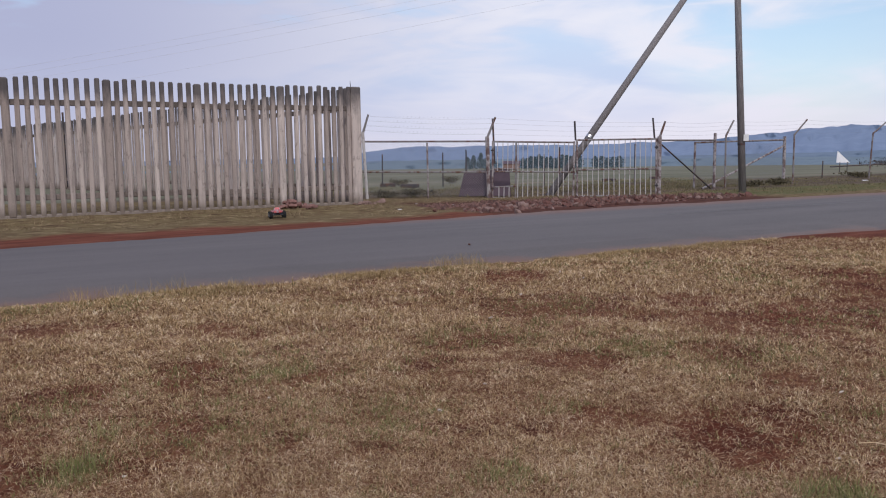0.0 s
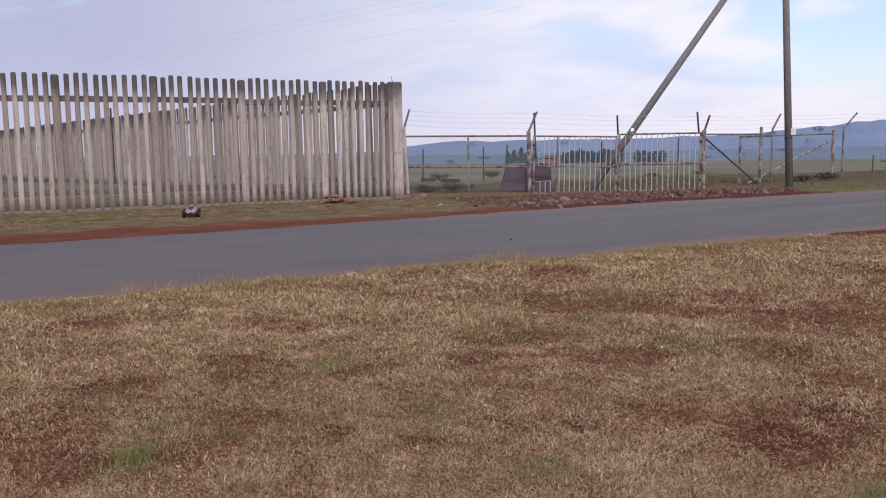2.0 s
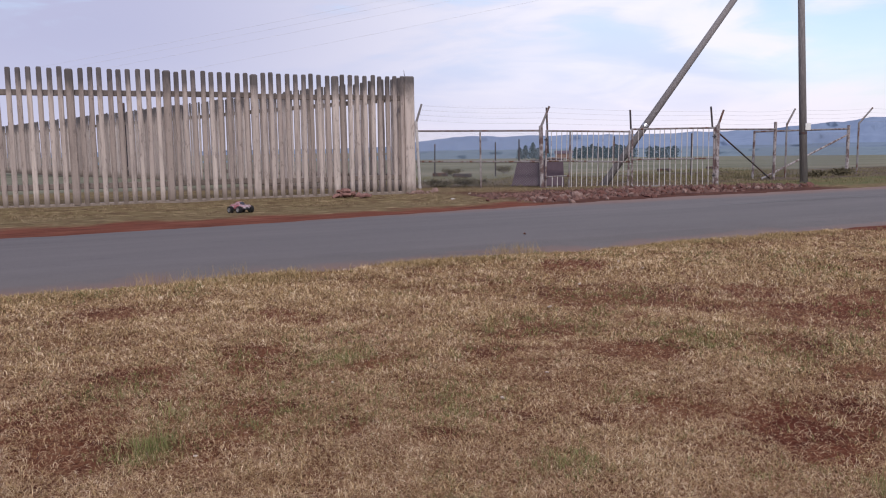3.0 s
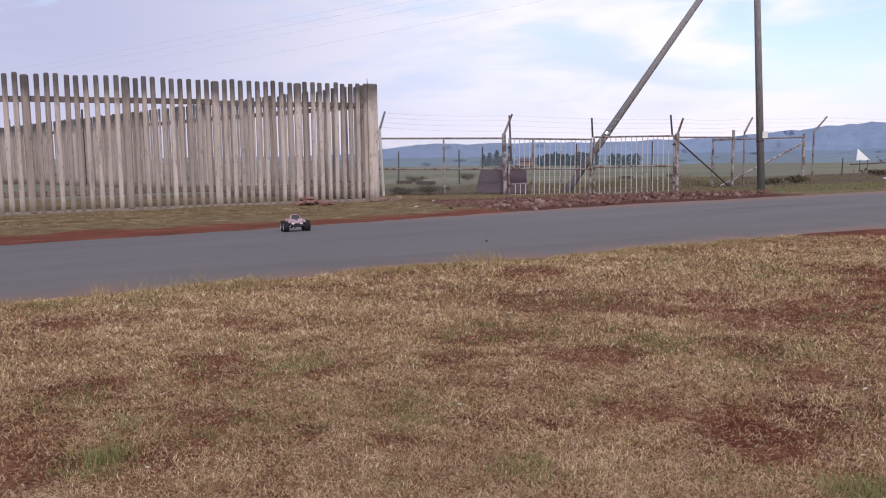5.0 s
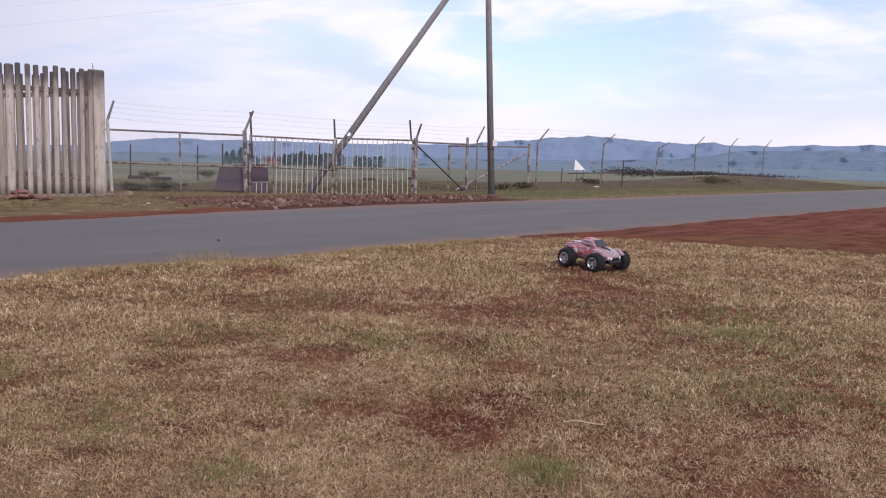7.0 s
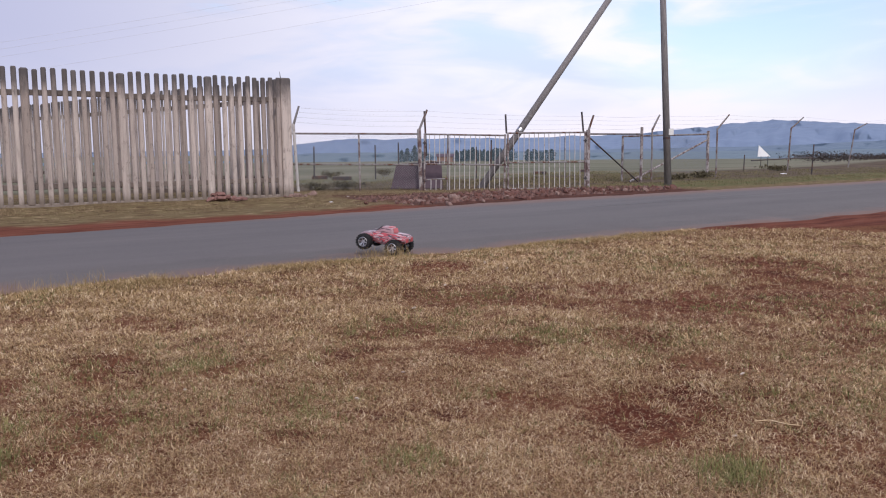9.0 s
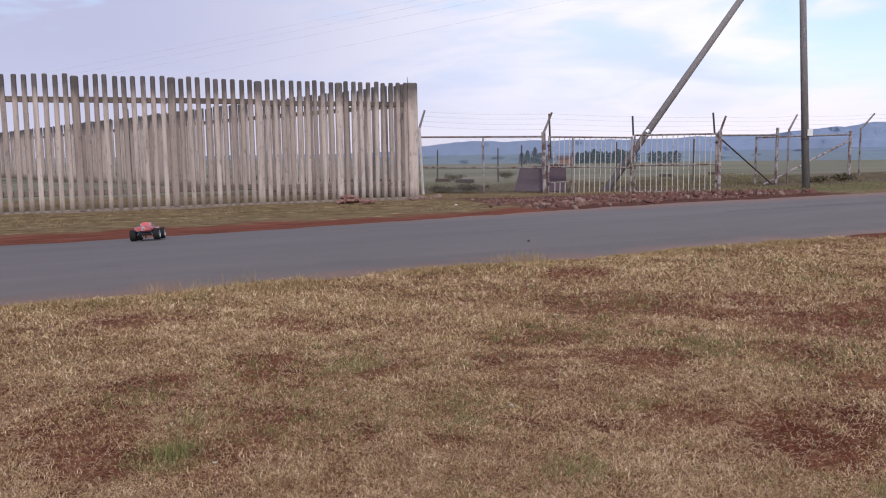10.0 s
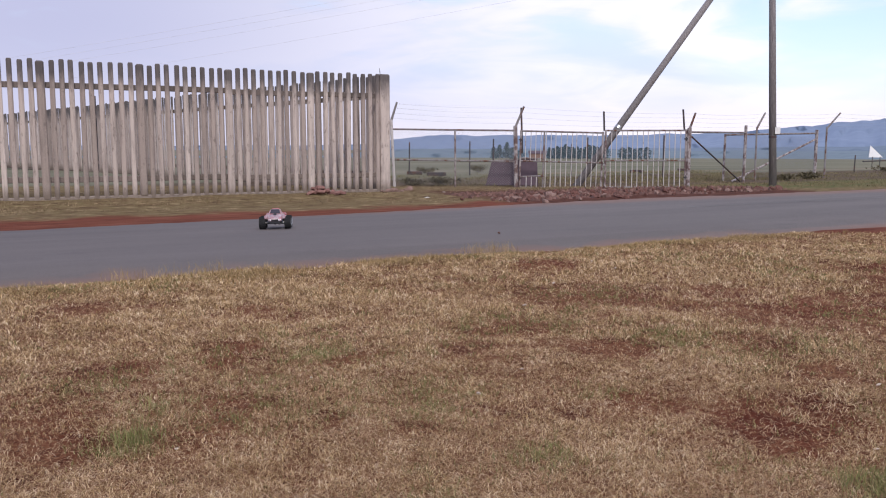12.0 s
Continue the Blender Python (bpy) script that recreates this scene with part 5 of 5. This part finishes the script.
    for s in (1, -1):
        quad = [(0.074, s * 0.090, 0.222), (-0.086, s * 0.087, 0.224), (-0.070, s * 0.080, 0.266), (0.034, s * 0.081, 0.262)]
        pane(quad if s < 0 else quad[::-1], "side_window", TINT, "dark tinted side window")
        pane([(0.270, s * 0.052, 0.124), (0.252, s * 0.088, 0.124), (0.250, s * 0.086, 0.148), (0.268, s * 0.05, 0.140)][::s], "headlight", WHITE, "white headlight")
        pane([(-0.288, s * 0.035, 0.160), (-0.288, s * 0.098, 0.160), (-0.286, s * 0.094, 0.203), (-0.286, s * 0.035, 0.206)][::-s], "tail_light", RED_PAINT, "red tail light")
        bm = loft([(0.25, 0.02, 0.016, 0.13, 0.15, 0.158), (0.2, 0.026, 0.02, 0.155, 0.178, 0.186), (0.14, 0.026, 0.02, 0.15, 0.176, 0.186), (0.10, 0.02, 0.016, 0.12, 0.15, 0.16)])
        bmesh.ops.translate(bm, vec=(0, s * 0.126, 0.016), verts=bm.verts)
        part("front_fender", bm, PAINT, car, "striped front fender", smooth=True)
        bm = loft([(-0.10, 0.018, 0.014, 0.12, 0.15, 0.162), (-0.14, 0.024, 0.02, 0.155, 0.182, 0.192), (-0.21, 0.024, 0.02, 0.16, 0.19, 0.20), (-0.265, 0.016, 0.014, 0.145, 0.17, 0.182)])
        bmesh.ops.translate(bm, vec=(0, s * 0.126, 0.018), verts=bm.verts)
        part("rear_fender", bm, PAINT, car, "striped rear fender", smooth=True)
    part("grille", box((0.014, 0.10, 0.024), (0.266, 0, 0.130), 0.004), BLACK_PLASTIC, car, "black front grille")
    part("bonnet_scoop", loft([(0.20, 0.03, 0.025, 0.186, 0.196, 0.20), (0.14, 0.036, 0.03, 0.198, 0.214, 0.22), (0.10, 0.036, 0.03, 0.205, 0.216, 0.222)]), BLACK_PLASTIC, car, "black bonnet scoop", smooth=True)
    part("bed_panel", box((0.12, 0.12, 0.01), (-0.2, 0, 0.231), 0.004), PAINT, car, "streaked rear bed panel")
    for s in (1, -1):
        part("wheelie_wheel", lathe([(-0.008, 0.012), (-0.008, 0.018), (0.008, 0.018), (0.008, 0.012)], 10), RUBBER, car, at=pose(-0.285, s * 0.03, 0.05))
        part("wheelie_bar", tube((-0.255, s * 0.03, 0.095), (-0.285, s * 0.03, 0.05), 0.004, seg=6), BLACK_PLASTIC, car)
    # wheels
    bm = lathe([(-0.046, 0.052), (-0.049, 0.066), (-0.045, 0.080), (-0.034, 0.086), (0, 0.087), (0.034, 0.086), (0.045, 0.080), (0.049, 0.066), (0.046, 0.052)], 28)
    for i in range(18):
        for s in (1, -1):
            a = 2 * math.pi * (i + (0.5 if s > 0 else 0)) / 18
            m = Matrix.Rotation(-a, 4, "Y") @ pose(0.0865, s * 0.022, 0, s * 18, 0, 0)
            lug = bmesh.new()
            box((0.009, 0.042, 0.012), m=m, bm=lug)
            tmp = bpy.data.meshes.new("lug")
            lug.to_mesh(tmp)
            lug.free()
            bm.from_mesh(tmp)
            bpy.data.meshes.remove(tmp)
    tyre = link_mesh("tyre", bm, RUBBER)
    bm = lathe([(-0.042, 0.053), (-0.048, 0.055), (-0.05, 0.051), (-0.036, 0.045), (-0.02, 0.044), (0.042, 0.044), (0.045, 0.053)], 28)
    lathe([(-0.046, 0.013), (-0.046, 0.0), ], 14, bm)
    lathe([(-0.024, 0.015), (-0.046, 0.013)], 14, bm)
    for i in range(6):
        m = Matrix.Rotation(2 * math.pi * i / 6, 4, "Y") @ pose(0.029, -0.036, 0, 0, 0, -14)
        spoke = bmesh.new()
        box((0.042, 0.008, 0.014), m=m, bm=spoke)
        tmp = bpy.data.meshes.new("spoke")
        spoke.to_mesh(tmp)
        spoke.free()
        bm.from_mesh(tmp)
        bpy.data.meshes.remove(tmp)
    rim = link_mesh("rim", bm, CHROME)
    dish = link_mesh("backing", lathe([(-0.012, 0.044), (-0.012, 0.0)], 20), BLACK_PLASTIC)
    wheels = []
    for sx in (1, -1):
        for sy in (1, -1):
            hub = new("wheel")
            hub.empty_display_size = 0.05
            hub.parent = car
            base = pose(sx * AXLE_X, sy * AXLE_Y, WHEEL_R, 0, 0, 180 if sy > 0 else 0)
            hub.matrix_basis = base
            part("tyre", tyre, RUBBER, hub, "knobbly black tyre")
            part("rim", rim, CHROME, hub, "chrome spoked rim")
            part("backing", dish, BLACK_PLASTIC, hub)
            wheels.append((hub, sx, sy))
    return car, wheels


TRUCK, WHEELS = build_truck()
SIZE = 0.8
TRUCK.scale = (SIZE, SIZE, SIZE)

# seconds, x, y, lift, heading, nose up, lean
TRUCK_ROWS = [
    (0.0, 5.47, 16.39, 0, 76, 0, 0), (0.4, 5.49, 16.7, 0, 92, 0, 0), (0.8, 5.14, 17.2, 0, 125, 0, 0), (1.2, 4.25, 17.35, 0, 165, 0, 0),
    (1.6, 3.5, 17.4, 0, 212, 0, 0), (2.0, 3.02, 17.1, 0, 255, 0, 0), (2.4, 3.03, 16.75, 0, 282, 0, 0), (2.8, 3.33, 16.24, 0, 296, 0, 0),
    (3.2, 3.67, 15.84, 0, 292, 0, 0), (3.7, 4.02, 15.2, 0, 290, 0, 0), (4.3, 4.27, 14.3, 0, 282, 0, 0), (4.8, 4.31, 13.39, 0, 272, 0, 0), (5.0, 4.19, 12.54, 0, 259, 0, 0),
    (5.2, 4.03, 11.80, 0, 255, 0, 0), (5.5, 3.77, 10.82, 0, 261, 0, 0), (5.7, 3.74, 9.99, 0, 267, 0, 1), (5.9, 3.90, 9.32, 0, 288, 0, 2),
    (6.0, 4.03, 8.93, 0, 289, 0, 2), (6.1, 4.24, 8.53, 0, 291, 0, 1), (6.2, 4.54, 8.18, 0, 289, 3, 0), (6.3, 4.77, 7.49, 0, 289, 9, 0),
    (6.4, 4.80, 6.72, 0.10, 291, 20, -3), (6.5, 5.06, 5.98, 0.13, 288, 22, -4), (6.6, 5.45, 5.44, 0.18, 284, 11, -2), (6.7, 5.93, 5.10, 0.08, 279, -3, 0),
    (7.0, 6.85, 4.35, 0, 262, 0, 2), (7.3, 6.78, 3.35, 0, 235, 0, 3), (7.6, 6.02, 2.54, 0, 195, 0, 3), (7.9, 5.26, 2.14, 0, 142, 0, 3), (8.1, 5, 2.41, 0, 98, 0, 2),
    (8.3, 4.99, 2.85, 0, 74, 0, 1), (8.5, 5.01, 4.14, 0, 91, 5, 0), (8.7, 4.95, 5.36, 0.14, 96, 4, 0), (8.8, 4.83, 6.21, 0.23, 112, 14, 3),
    (8.9, 4.79, 7.1, 0.15, 117, 8, 4), (9.0, 4.78, 8.04, 0.05, 126, 9, 1), (9.1, 4.42, 8.54, 0, 133, 2, 0), (9.2, 4.04, 9.10, 0, 140, 0, 0),
    (9.3, 3.69, 9.65, 0, 145, 0, 0), (9.5, 2.93, 10.82, 0, 143, 0, -1), (9.7, 2.14, 11.69, 0, 120, 0, -2), (9.9, 1.53, 12.42, 0, 90, 0, -2),
    (10.1, 1.19, 13.03, 0, 53, 0, -2), (10.3, 1.11, 13.57, 0, 34, 0, -1), (10.5, 1.24, 14.1, 0, 5, 0, 0), (10.7, 1.7, 14.5, 0, -24, 0, 0),
    (10.9, 2.15, 14.5, 0, -36, 0, 0), (11.1, 2.5, 14.2, 0, -48, 0, 0), (11.3, 2.8, 13.75, 0, -63, 0, 0), (11.5, 3.18, 13.30, 0, -79, 0, 0),
    (11.7, 3.37, 12.58, 0, -92, 0, 0), (11.9, 3.36, 11.74, 0, -106, 0, 0), (12.0, 3.32, 11.41, 0, -110, 0, 0),
]


def road_height(x, y):
    """Height of the surface under the wheels."""
    y0, y1 = 7.78, far_edge(x)
    if y0 < y < y1:
        k = (y - y0) / (y1 - y0)
        return -0.008 + 0.05 * (1 - (2 * k - 1) ** 2)
    return float(ground_z(x, y)) + 0.004


def motions():
    rows = []
    last = None
    for t, x, y, lift, head, nose, lean in TRUCK_ROWS:
        if last is not None:
            head += 360 * round((last - head) / 360)
        last = head
        a = radians(head)
        here, ahead, beside = (Vector(slope((x + dx, y + dy, road_height(x + dx, y + dy)))) for dx, dy in ((0, 0), (0.3 * math.cos(a), 0.3 * math.sin(a)), (-0.3 * math.sin(a), 0.3 * math.cos(a))))
        rise = math.degrees(math.atan2(ahead.z - here.z, (ahead - here).xy.length))
        tip = math.degrees(math.atan2(beside.z - here.z, (beside - here).xy.length))
        rows.append((t, pose(here.x, here.y, here.z + SIZE * lift, lean + tip, -nose - rise, head)))
    walk(TRUCK, rows)
    # wheels roll with the ground covered, at most 80 degrees a frame
    ts = [r[0] for r in TRUCK_ROWS]
    steps = np.arange(0, 361) / 30.0
    px, py = np.interp(steps, ts, [m.translation.x for t, m in rows]), np.interp(steps, ts, [m.translation.y for t, m in rows])
    roll = np.concatenate([[0], np.cumsum(np.minimum(np.degrees(np.hypot(np.diff(px), np.diff(py)) / (SIZE * WHEEL_R)), 80))])
    for hub, sx, sy in WHEELS:
        base = pose(sx * AXLE_X, sy * AXLE_Y, WHEEL_R, 0, 0, 180 if sy > 0 else 0)
        walk(hub, [(t, base @ pose(0, 0, 0, 0, (a if sy < 0 else -a) % 360, 0)) for t, a in zip(steps, roll)])


motions()
